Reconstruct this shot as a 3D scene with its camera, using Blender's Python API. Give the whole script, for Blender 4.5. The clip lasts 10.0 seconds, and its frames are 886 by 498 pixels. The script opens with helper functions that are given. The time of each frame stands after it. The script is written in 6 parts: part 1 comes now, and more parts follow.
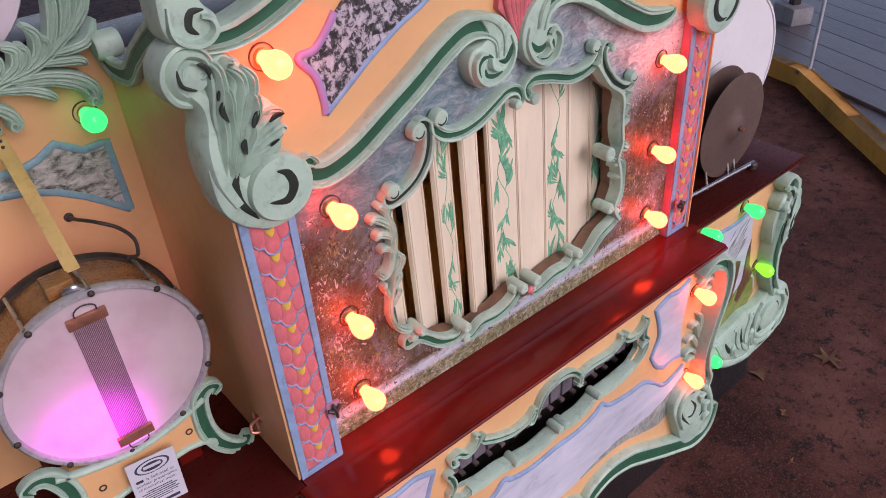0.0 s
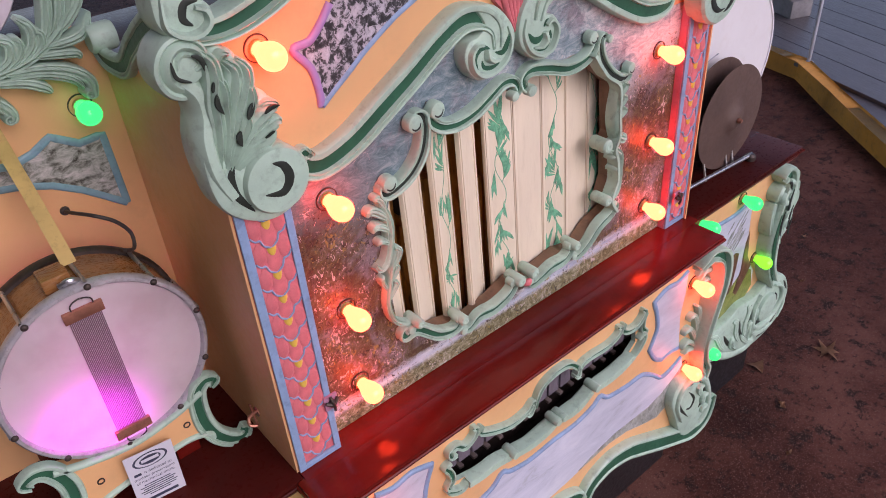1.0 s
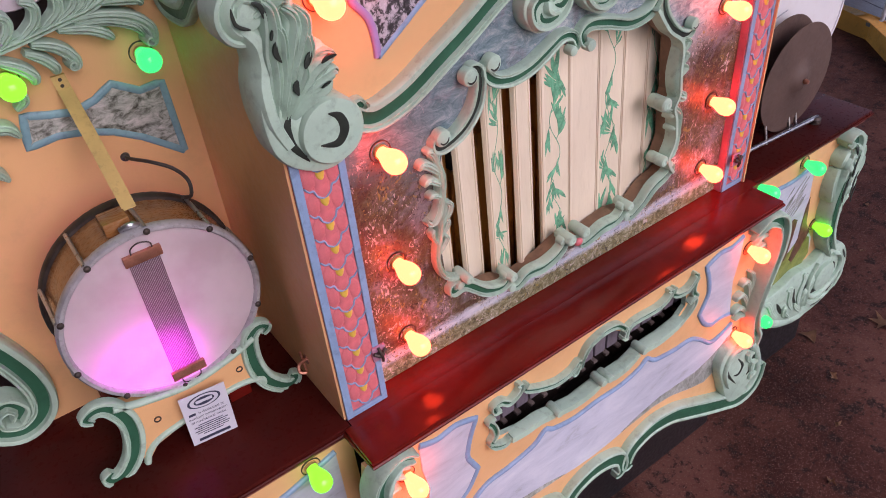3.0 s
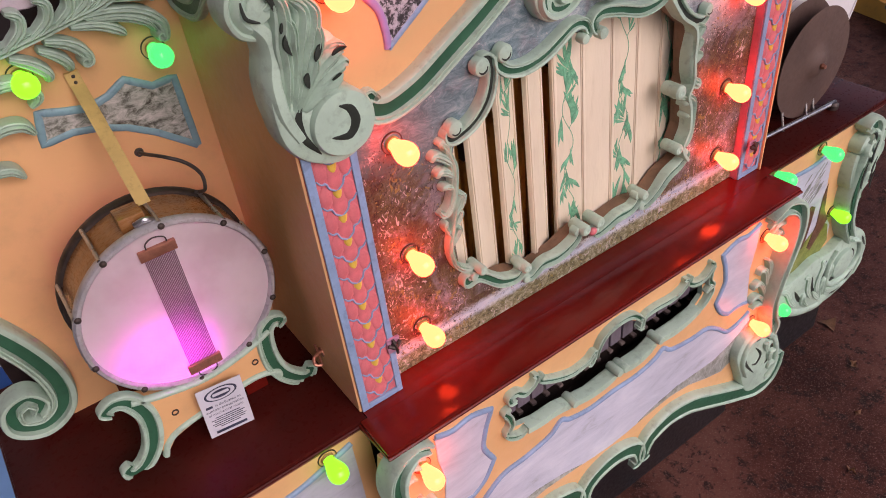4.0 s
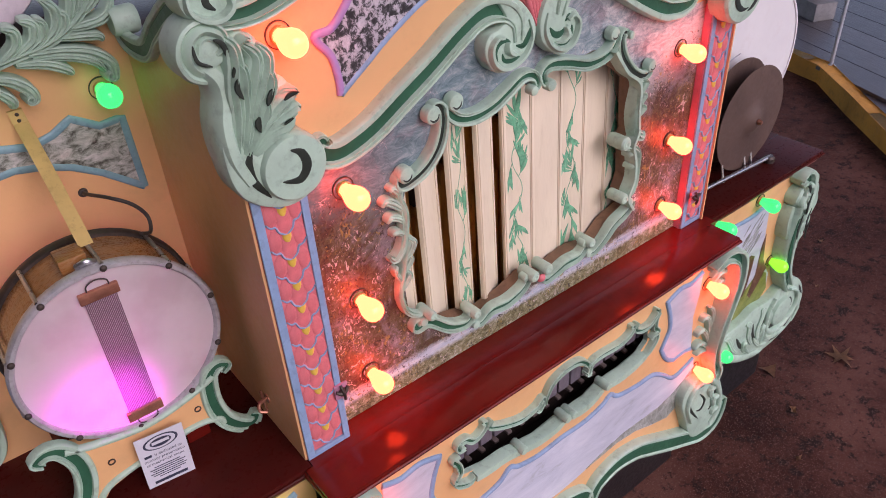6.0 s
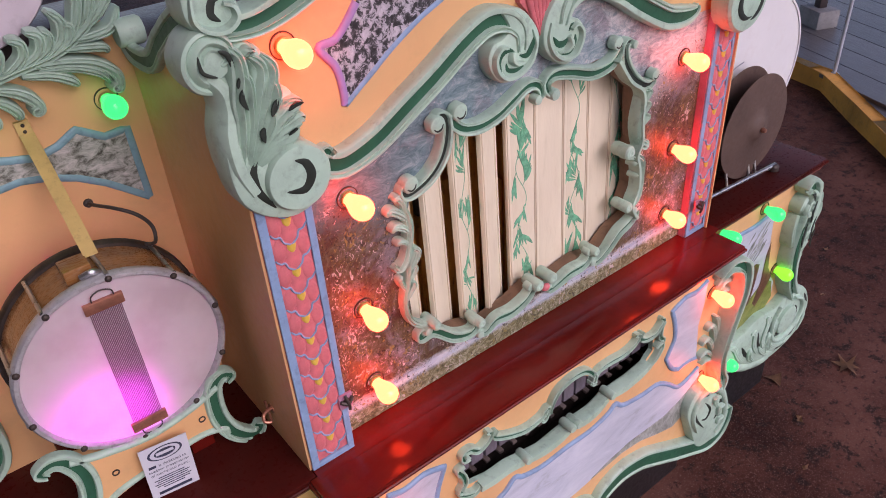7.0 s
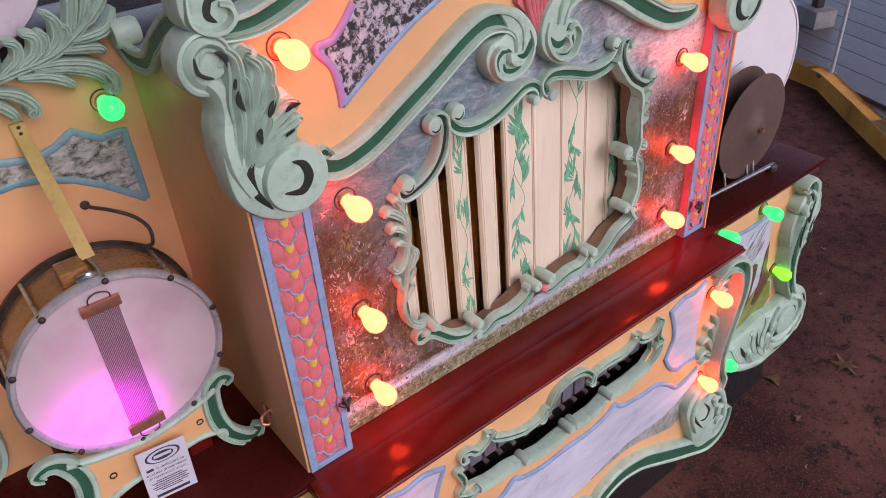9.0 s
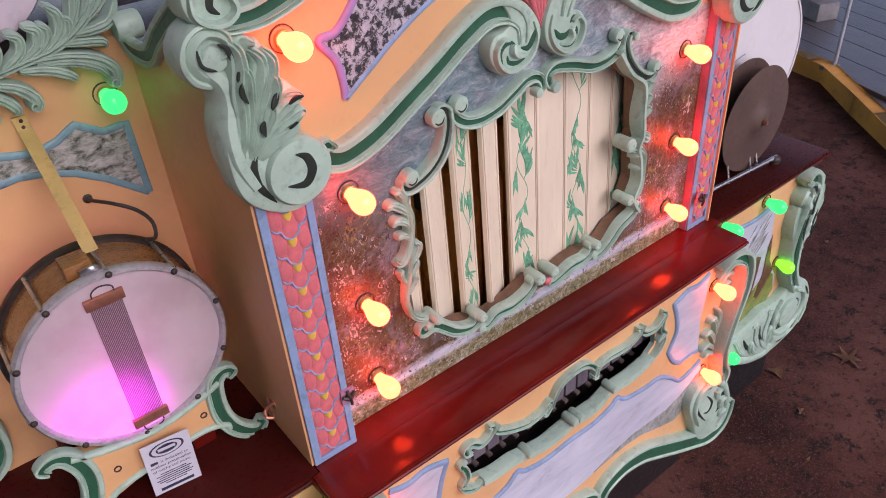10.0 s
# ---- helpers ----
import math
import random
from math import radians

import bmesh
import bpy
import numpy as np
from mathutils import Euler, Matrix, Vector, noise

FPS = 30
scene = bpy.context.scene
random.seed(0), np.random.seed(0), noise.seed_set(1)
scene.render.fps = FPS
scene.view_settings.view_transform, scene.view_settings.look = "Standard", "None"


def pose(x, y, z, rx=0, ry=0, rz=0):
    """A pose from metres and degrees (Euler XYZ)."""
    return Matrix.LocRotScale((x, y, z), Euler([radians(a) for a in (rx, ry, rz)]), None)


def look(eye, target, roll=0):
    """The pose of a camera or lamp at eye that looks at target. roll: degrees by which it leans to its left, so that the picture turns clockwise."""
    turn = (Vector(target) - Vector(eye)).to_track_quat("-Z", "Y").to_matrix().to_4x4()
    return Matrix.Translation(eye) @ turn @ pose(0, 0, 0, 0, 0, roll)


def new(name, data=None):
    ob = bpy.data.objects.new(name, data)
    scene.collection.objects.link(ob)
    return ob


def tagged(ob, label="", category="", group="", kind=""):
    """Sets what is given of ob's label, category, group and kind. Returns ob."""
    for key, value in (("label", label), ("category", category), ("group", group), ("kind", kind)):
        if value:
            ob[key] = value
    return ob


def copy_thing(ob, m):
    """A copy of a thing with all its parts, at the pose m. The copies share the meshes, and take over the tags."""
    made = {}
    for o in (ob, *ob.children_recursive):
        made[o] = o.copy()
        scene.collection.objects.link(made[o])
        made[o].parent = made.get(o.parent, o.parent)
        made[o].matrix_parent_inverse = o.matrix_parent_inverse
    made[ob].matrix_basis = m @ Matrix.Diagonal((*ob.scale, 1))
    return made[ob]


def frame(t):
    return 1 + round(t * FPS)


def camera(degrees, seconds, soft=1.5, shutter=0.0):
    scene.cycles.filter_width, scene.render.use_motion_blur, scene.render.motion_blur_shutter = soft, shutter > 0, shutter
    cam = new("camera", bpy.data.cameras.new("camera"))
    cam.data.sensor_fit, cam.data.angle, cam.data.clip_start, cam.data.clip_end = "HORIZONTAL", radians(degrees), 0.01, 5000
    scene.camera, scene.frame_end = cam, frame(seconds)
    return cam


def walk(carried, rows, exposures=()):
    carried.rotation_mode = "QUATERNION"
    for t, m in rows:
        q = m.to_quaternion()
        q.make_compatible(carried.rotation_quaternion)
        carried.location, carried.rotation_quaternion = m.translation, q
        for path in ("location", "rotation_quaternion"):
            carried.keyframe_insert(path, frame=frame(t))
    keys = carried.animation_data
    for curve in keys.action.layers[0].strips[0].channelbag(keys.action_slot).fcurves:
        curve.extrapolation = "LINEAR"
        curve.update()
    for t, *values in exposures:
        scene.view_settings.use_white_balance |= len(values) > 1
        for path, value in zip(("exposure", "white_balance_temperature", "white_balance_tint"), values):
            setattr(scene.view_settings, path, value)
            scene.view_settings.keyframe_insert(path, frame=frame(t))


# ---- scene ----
cam = camera(60.9, 10.0, 0.95)
PATH = [
    (0.0, look((-0.3200, -0.8930, 1.9670), (0.4418, 0.0840, 1.1213), -4.30)),
    (0.5, look((-0.3190, -0.8930, 1.9640), (0.4423, 0.0821, 1.1157), -4.30)),
    (1.0, look((-0.3170, -0.8960, 1.9630), (0.4406, 0.0761, 1.1079), -4.50)),
    (1.5, look((-0.3170, -0.8950, 1.9630), (0.4344, 0.0747, 1.0998), -4.50)),
    (2.0, look((-0.3180, -0.8930, 1.9600), (0.4169, 0.0766, 1.0826), -4.50)),
    (2.5, look((-0.3200, -0.8880, 1.9570), (0.3854, 0.0866, 1.0611), -4.70)),
    (3.0, look((-0.3240, -0.8920, 1.9580), (0.3278, 0.1019, 1.0429), -5.50)),
    (3.1, look((-0.3240, -0.8920, 1.9580), (0.3041, 0.1129, 1.0384), -6.82)),
    (3.2, look((-0.3240, -0.8920, 1.9580), (0.2648, 0.1269, 1.0279), -7.72)),
    (3.45, look((-0.3229, -0.8925, 1.9573), (0.2290, 0.1383, 1.0177), -9.12)),
    (3.7, look((-0.3217, -0.8929, 1.9566), (0.2458, 0.1314, 1.0192), -8.80)),
    (4.0, look((-0.3204, -0.8935, 1.9558), (0.2997, 0.1114, 1.0307), -7.12)),
    (4.3, look((-0.3190, -0.8940, 1.9550), (0.3492, 0.0943, 1.0458), -5.20)),
    (4.5, look((-0.3190, -0.8940, 1.9550), (0.3706, 0.0890, 1.0560), -4.10)),
    (5.0, look((-0.3210, -0.8930, 1.9580), (0.3934, 0.0846, 1.0726), -3.70)),
    (5.5, look((-0.3190, -0.8950, 1.9580), (0.4085, 0.0815, 1.0820), -3.50)),
    (6.0, look((-0.3210, -0.8950, 1.9580), (0.4140, 0.0890, 1.0970), -3.50)),
    (7.5, look((-0.3210, -0.8930, 1.9600), (0.4153, 0.1058, 1.1172), -3.90)),
    (8.0, look((-0.3200, -0.8970, 1.9610), (0.4186, 0.1026, 1.1212), -4.00)),
    (8.5, look((-0.3180, -0.8920, 1.9610), (0.4234, 0.1043, 1.1198), -3.80)),
    (9.0, look((-0.3190, -0.8910, 1.9570), (0.4204, 0.1034, 1.1118), -3.90)),
    (9.5, look((-0.3200, -0.8880, 1.9560), (0.4167, 0.1030, 1.1045), -3.90)),
    (10.0, look((-0.3210, -0.8880, 1.9550), (0.4114, 0.1030, 1.0997), -4.10)),
]
walk(cam, PATH, [(0.0, 0.0, 6500, 28), (3.2, 0.0, 6500, 28), (4.3, 0.0, 7250, 28), (4.6, 0.0, 7150, 28), (5.0, 0.0, 6750, 28), (6.0, 0.0, 6600, 28), (7.5, 0.0, 6500, 28), (10.0, 0.0, 6500, 28)])

# ---------------------------------------------------------------- light
world = bpy.data.worlds.new("overcast_sky")
scene.world = world
world.use_nodes = True
wn = world.node_tree.nodes
sky = wn.new("ShaderNodeTexSky")
sky.sky_type = "NISHITA"
sky.sun_disc = False
sky.sun_elevation, sky.sun_rotation = radians(38), radians(172)
wn["Background"].inputs["Strength"].default_value = 0.19
world.node_tree.links.new(sky.outputs[0], wn["Background"].inputs["Color"])
sun = new("sun", bpy.data.lights.new("sun", "SUN"))
sun.data.energy, sun.data.angle, sun.data.color = 1.65, radians(50), (1.0, 0.93, 0.92)
sun.matrix_world = look((0.7, -4.0, 3.9), (0.3, 0.0, 0.9))

# ---------------------------------------------------------------- materials
def material(name):
    m = bpy.data.materials.new(name)
    m.use_nodes = True
    return m, m.node_tree.nodes, m.node_tree.links, m.node_tree.nodes["Principled BSDF"]


def ramp(nodes, stops):
    r = nodes.new("ShaderNodeValToRGB")
    el = r.color_ramp.elements
    while len(el) < len(stops):
        el.new(0.5)
    for e, (p, c) in zip(el, stops):
        e.position = p
        e.color = (*c, 1) if isinstance(c, tuple) else (c, c, c, 1)
    return r


def noise_node(nodes, links, coord, scale, detail=5, rough=0.55, stretch=None, distort=0.0):
    n = nodes.new("ShaderNodeTexNoise")
    n.inputs["Scale"].default_value, n.inputs["Detail"].default_value = scale, detail
    n.inputs["Roughness"].default_value, n.inputs["Distortion"].default_value = rough, distort
    if stretch:
        mp = nodes.new("ShaderNodeMapping")
        mp.inputs["Scale"].default_value = stretch
        links.new(coord, mp.inputs["Vector"])
        coord = mp.outputs[0]
    links.new(coord, n.inputs["Vector"])
    return n.outputs["Fac"]


def mixed(nodes, links, fac, a, b, blend="MIX"):
    m = nodes.new("ShaderNodeMix")
    m.data_type, m.blend_type = "RGBA", blend
    for sock, v in ((m.inputs[0], fac), (m.inputs[6], a), (m.inputs[7], b)):
        if isinstance(v, bpy.types.NodeSocket):
            links.new(v, sock)
        elif isinstance(v, tuple):
            sock.default_value = (*v, 1)
        else:
            sock.default_value = v
    return m.outputs[2]


def paint(name, col, rough=0.45, var=0.18, scale=9, grime=None, amount=0.35, bump=0.12, metal=0.0, coat=0.0,
          stretch=None, fine=90, random_tint=0.0, spec=0.5):
    """A painted or bare surface: the colour drifts softly, with specks of grime and a fine relief."""
    m, N, L, bsdf = material(name)
    co = N.new("ShaderNodeTexCoord").outputs["Object"]
    big = noise_node(N, L, co, scale, 4, stretch=stretch)
    small = noise_node(N, L, co, fine, 6, 0.6, stretch=stretch)
    lo = tuple(c * (1 - var) for c in col)
    hi = tuple(min(1, c * (1 + var)) for c in col)
    r = ramp(N, [(0.3, lo), (0.7, hi)])
    L.new(big, r.inputs[0])
    out = r.outputs[0]
    if random_tint:
        info = N.new("ShaderNodeObjectInfo")
        rr = ramp(N, [(0.0, 1 - random_tint), (1.0, 1.0)])
        L.new(info.outputs["Random"], rr.inputs[0])
        out = mixed(N, L, 1.0, out, rr.outputs[0], "MULTIPLY")
    if grime:
        mid = noise_node(N, L, co, scale * 4.3, 7, 0.68, stretch=stretch)
        g = ramp(N, [(0.52, 0.0), (0.74, amount)])
        L.new(mid, g.inputs[0])
        out = mixed(N, L, g.outputs[0], out, grime)
    L.new(out, bsdf.inputs["Base Color"])
    rg = ramp(N, [(0.3, max(0.03, rough - 0.08)), (0.7, min(1, rough + 0.1))])
    L.new(small, rg.inputs[0])
    L.new(rg.outputs[0], bsdf.inputs["Roughness"])
    bsdf.inputs["Metallic"].default_value = metal
    bsdf.inputs["Specular IOR Level"].default_value = spec
    bsdf.inputs["Coat Weight"].default_value = coat
    bsdf.inputs["Coat Roughness"].default_value = 0.08
    if bump:
        b = N.new("ShaderNodeBump")
        b.inputs["Strength"].default_value, b.inputs["Distance"].default_value = bump, 0.004
        L.new(small, b.inputs["Height"])
        L.new(b.outputs[0], bsdf.inputs["Normal"])
    return m


MINT = paint("mint_paint", (0.41, 0.565, 0.46), 0.40, 0.12, 12, (0.15, 0.19, 0.16), 0.5, 0.2)
GREEN = paint("dark_green_paint", (0.022, 0.105, 0.058), 0.4, 0.2, 14, (0.01, 0.05, 0.03), 0.4)
SALMON = paint("salmon_paint", (0.76, 0.43, 0.20), 0.42, 0.07, 4, (0.42, 0.26, 0.14), 0.22, 0.10)
PINK = paint("pink_paint", (0.68, 0.17, 0.19), 0.42, 0.22, 34, (0.42, 0.08, 0.11), 0.5)
BLUE = paint("periwinkle_paint", (0.235, 0.35, 0.54), 0.42, 0.16, 18, (0.10, 0.15, 0.22), 0.5)
TEAL = paint("teal_blue_paint", (0.20, 0.37, 0.44), 0.42, 0.16, 18, (0.08, 0.15, 0.18), 0.5)
MAUVE = paint("mauve_paint", (0.40, 0.24, 0.50), 0.42, 0.12, 14, (0.2, 0.12, 0.28), 0.3)
YELLOW = paint("yellow_paint", (0.75, 0.50, 0.08), 0.45, 0.15, 30)
CREAM = paint("cream_paint", (0.80, 0.69, 0.53), 0.4, 0.06, 5, (0.5, 0.40, 0.24), 0.25, 0.12, stretch=(3, 3, 0.6))
VINE = paint("vine_green_paint", (0.13, 0.42, 0.25), 0.45, 0.4, 70, (0.42, 0.58, 0.42), 0.75)
LACQUER = paint("dark_red_lacquer", (0.13, 0.008, 0.005), 0.17, 0.25, 5, (0.05, 0.004, 0.003), 0.4, 0.0, spec=0.34)
# darker and duller than LACQUER, for both wing shelves
WING_RED = paint("dark_wing_shelf_red", (0.058, 0.008, 0.006), 0.30, 0.3, 5, (0.03, 0.004, 0.004), 0.4, 0.02, spec=0.09)
LEDGE = paint("dusty_brown_wood", (0.22, 0.13, 0.08), 0.6, 0.25, 18, (0.1, 0.06, 0.04), 0.5)
# finish of the added overhead slab, pale so that it bounces light
SKY_BLOCK = paint("pale_sky_block", (0.62, 0.60, 0.60), 0.7, 0.2, 3, (0.1, 0.07, 0.06), 0.4)
WORN_EDGE = paint("worn_red_edge", (0.16, 0.04, 0.035), 0.35, 0.3, 20, (0.35, 0.22, 0.2), 0.35, 0.1)
BLACK = paint("black_base_paint", (0.012, 0.012, 0.014), 0.38, 0.3, 8, (0.05, 0.05, 0.05), 0.3)
DARKWOOD = paint("dark_case_wood", (0.05, 0.034, 0.034), 0.35, 0.35, 5, (0.03, 0.02, 0.02), 0.5, 0.2, stretch=(0.5, 2, 4))
PIPEWOOD = paint("amber_pipe_wood", (0.85, 0.38, 0.08), 0.35, 0.3, 7, (0.10, 0.035, 0.015), 0.8, 0.1, stretch=(4, 4, 0.9), random_tint=0.3)
# olive of painted crescents; also painted shade for deep slots and hollows
OLIVE = paint("olive_paint_and_gap_shade", (0.018, 0.026, 0.020), 0.45, 0.3, 20, (0.04, 0.05, 0.04), 0.4)
EDGEPINK = paint("pale_pink_paint", (0.42, 0.20, 0.30), 0.45, 0.15, 18, (0.2, 0.1, 0.16), 0.4)
# near-black colour carries the unlit depth inside the organ
INTERIOR = paint("unlit_interior_black", (0.022, 0.013, 0.010), 0.7, 0.3, 8)
GREYPIPE = paint("grey_pipe_wood", (0.16, 0.13, 0.16), 0.4, 0.2, 12, (0.06, 0.05, 0.06), 0.4, stretch=(3, 3, 0.5))
PEG = paint("pale_peg_wood", (0.15, 0.115, 0.105), 0.5, 0.2, 20)
SHELL = paint("varnished_maple", (0.30, 0.13, 0.04), 0.28, 0.3, 10, (0.12, 0.05, 0.02), 0.5, 0.05, coat=0.4, stretch=(1, 4, 4))
HOOP = paint("dull_nickel", (0.50, 0.49, 0.52), 0.42, 0.2, 30, (0.2, 0.17, 0.16), 0.6, 0.12, metal=0.45)
STEEL = paint("grey_steel", (0.45, 0.45, 0.47), 0.3, 0.15, 30, (0.2, 0.2, 0.2), 0.4, metal=0.9)
IRON = paint("dark_iron", (0.07, 0.055, 0.05), 0.5, 0.3, 40, (0.18, 0.10, 0.06), 0.4, metal=0.6)
BRASS = paint("old_brass_strap", (0.62, 0.44, 0.16), 0.42, 0.15, 18, (0.25, 0.15, 0.06), 0.5, metal=0.25)
COPPER = paint("copper_clamp", (0.50, 0.22, 0.15), 0.35, 0.2, 40, (0.25, 0.1, 0.08), 0.4, metal=0.7)
BRONZE = paint("tarnished_bronze", (0.105, 0.062, 0.050), 0.6, 0.22, 9, (0.06, 0.035, 0.03), 0.5, 0.15, metal=0.1)
WHITEHEAD = paint("white_drum_head", (0.74, 0.72, 0.74), 0.5, 0.04, 6, (0.6, 0.52, 0.5), 0.2, 0.05)
CARD = paint("white_card", (0.60, 0.60, 0.67), 0.4, 0.03, 20, bump=0.02)
INK = paint("card_ink", (0.03, 0.035, 0.07), 0.5, 0.2, 60, bump=0.0)
OCHRE = paint("yellow_kerb_paint", (0.56, 0.25, 0.03), 0.5, 0.2, 5, (0.14, 0.07, 0.02), 0.55, 0.25)
CABLE = paint("black_cable", (0.04, 0.032, 0.03), 0.5, 0.2, 30)
POLE = paint("galvanised_pole", (0.42, 0.43, 0.47), 0.4, 0.12, 8, (0.2, 0.2, 0.22), 0.3)
STONE = paint("grey_block", (0.22, 0.21, 0.22), 0.7, 0.2, 12, (0.1, 0.1, 0.1), 0.4, 0.3)
WHITEWALL = paint("white_wall_paint", (0.62, 0.62, 0.66), 0.5, 0.06, 3, (0.4, 0.4, 0.42), 0.3)
NAVY = paint("dark_blue_paint", (0.03, 0.12, 0.42), 0.45, 0.1, 6)
SKYBLUE = paint("light_blue_paint", (0.20, 0.42, 0.80), 0.45, 0.08, 4, (0.3, 0.5, 0.8), 0.3)
LEAFBROWN = paint("dry_leaf", (0.27, 0.14, 0.075), 0.7, 0.3, 60, (0.06, 0.03, 0.02), 0.5)
DECK = paint("grey_deck_paint", (0.135, 0.122, 0.132), 0.34, 0.2, 6, (0.06, 0.055, 0.06), 0.55, 0.35, stretch=(1, 1, 1), random_tint=0.3)


def concrete():
    m, N, L, bsdf = material("stained_dark_concrete")
    co = N.new("ShaderNodeTexCoord").outputs["Object"]
    a, b, c = noise_node(N, L, co, 1.6, 8, 0.65), noise_node(N, L, co, 14, 8, 0.7), noise_node(N, L, co, 90, 8, 0.75)
    r = ramp(N, [(0.36, (0.030, 0.009, 0.007)), (0.5, (0.074, 0.025, 0.018)), (0.64, (0.138, 0.056, 0.042))])
    L.new(a, r.inputs[0])
    spots = ramp(N, [(0.54, 0.0), (0.60, 0.92)])
    L.new(b, spots.inputs[0])
    out = mixed(N, L, spots.outputs[0], r.outputs[0], (0.022, 0.014, 0.013))
    grit = ramp(N, [(0.54, 0.0), (0.64, 0.85)])
    L.new(c, grit.inputs[0])
    out = mixed(N, L, grit.outputs[0], out, (0.16, 0.085, 0.068))
    fleck = ramp(N, [(0.60, 0.0), (0.66, 0.8)])
    L.new(noise_node(N, L, co, 210, 3, 0.6), fleck.inputs[0])
    out = mixed(N, L, fleck.outputs[0], out, (0.24, 0.14, 0.115))
    pit = ramp(N, [(0.56, 0.0), (0.63, 0.8)])
    L.new(noise_node(N, L, co, 38, 7, 0.7), pit.inputs[0])
    out = mixed(N, L, pit.outputs[0], out, (0.020, 0.010, 0.009))
    L.new(out, bsdf.inputs["Base Color"])
    rg = ramp(N, [(0.3, 0.55), (0.7, 0.9)])
    L.new(b, rg.inputs[0])
    L.new(rg.outputs[0], bsdf.inputs["Roughness"])
    bsdf.inputs["Specular IOR Level"].default_value = 0.15
    bp = N.new("ShaderNodeBump")
    bp.inputs["Strength"].default_value, bp.inputs["Distance"].default_value = 0.5, 0.006
    L.new(c, bp.inputs["Height"])
    L.new(bp.outputs[0], bsdf.inputs["Normal"])
    return m


CONCRETE = concrete()


def split_xyz(N, L, co):
    s = N.new("ShaderNodeSeparateXYZ")
    L.new(co, s.inputs[0])
    return s.outputs


def maths(N, L, op, a, b=0.0, c=0.0):
    n = N.new("ShaderNodeMath")
    n.operation = op
    for sock, v in zip(n.inputs, (a, b, c)):
        if isinstance(v, bpy.types.NodeSocket):
            L.new(v, sock)
        else:
            sock.default_value = v
    return n.outputs[0]


def landscape():
    """The oil-painted scene round the shutters: cloudy sky over russet bushes, a pale stream and a grass edge."""
    m, N, L, bsdf = material("painted_landscape")
    co = N.new("ShaderNodeTexCoord").outputs["Object"]
    x, y, z = split_xyz(N, L, co)
    stroke = noise_node(N, L, co, 26, 10, 0.78, stretch=(1.0, 1.0, 2.2), distort=1.1)
    dab = noise_node(N, L, co, 80, 9, 0.78, stretch=(1.0, 1.0, 0.7), distort=1.2)
    broad = noise_node(N, L, co, 5.5, 4, 0.6)
    sky_r = ramp(N, [(0.32, (0.07, 0.13, 0.145)), (0.47, (0.17, 0.245, 0.275)), (0.58, (0.33, 0.375, 0.40)), (0.73, (0.66, 0.65, 0.66))])
    # the sky pales towards the far end
    pale = maths(N, L, "MULTIPLY_ADD", x, 0.30, -0.15)
    L.new(maths(N, L, "ADD", stroke, pale), sky_r.inputs[0])
    bush = ramp(N, [(0.36, (0.025, 0.014, 0.012)), (0.46, (0.075, 0.034, 0.024)), (0.53, (0.11, 0.085, 0.036)), (0.59, (0.17, 0.12, 0.13)), (0.65, (0.54, 0.46, 0.47))])
    L.new(maths(N, L, "MULTIPLY_ADD", dab, 0.6, maths(N, L, "MULTIPLY", broad, 0.42)), bush.inputs[0])
    # bushes stand higher at the two ends
    end = maths(N, L, "ABSOLUTE", maths(N, L, "SUBTRACT", x, 0.56))
    top = maths(N, L, "MULTIPLY_ADD", end, 0.40, 1.17)
    edge = maths(N, L, "SUBTRACT", z, maths(N, L, "MULTIPLY_ADD", stroke, 0.26, maths(N, L, "SUBTRACT", top, 0.13)))
    e = ramp(N, [(0.36, 0.0), (0.66, 1.0)])
    L.new(maths(N, L, "MULTIPLY_ADD", edge, 4.0, 0.5), e.inputs[0])
    out = mixed(N, L, e.outputs[0], bush.outputs[0], sky_r.outputs[0])
    water = ramp(N, [(0.3, (0.20, 0.27, 0.42)), (0.5, (0.48, 0.52, 0.60)), (0.7, (0.78, 0.74, 0.70))])
    L.new(noise_node(N, L, co, 22, 6, 0.7, stretch=(0.35, 1, 2.5)), water.inputs[0])
    wz = maths(N, L, "MULTIPLY_ADD", stroke, 0.06, z)
    w = ramp(N, [(0.0, 1.0), (0.5, 1.0), (0.62, 0.0)])
    L.new(maths(N, L, "MULTIPLY_ADD", wz, 8.0, -7.4), w.inputs[0])
    out = mixed(N, L, w.outputs[0], out, water.outputs[0])
    grass = ramp(N, [(0.35, (0.06, 0.055, 0.025)), (0.48, (0.17, 0.155, 0.07)), (0.60, (0.36, 0.34, 0.24)), (0.70, (0.60, 0.58, 0.56))])
    L.new(noise_node(N, L, co, 60, 6, 0.72, stretch=(0.8, 1, 0.9), distort=1.5), grass.inputs[0])
    gz = maths(N, L, "MULTIPLY_ADD", dab, 0.03, z)
    g = ramp(N, [(0.0, 1.0), (0.45, 1.0), (0.55, 0.0)])
    L.new(maths(N, L, "MULTIPLY_ADD", gz, 9.0, -8.1), g.inputs[0])
    out = mixed(N, L, g.outputs[0], out, grass.outputs[0])
    # grey-lilac drifts over the bushes
    haze = ramp(N, [(0.50, 0.0), (0.60, 0.75)])
    L.new(noise_node(N, L, co, 12, 9, 0.75, stretch=(1.0, 1.0, 0.6), distort=0.8), haze.inputs[0])
    tint = ramp(N, [(0.4, (0.13, 0.13, 0.15)), (0.6, (0.30, 0.27, 0.31))])
    L.new(stroke, tint.inputs[0])
    above = maths(N, L, "GREATER_THAN", z, 0.985)
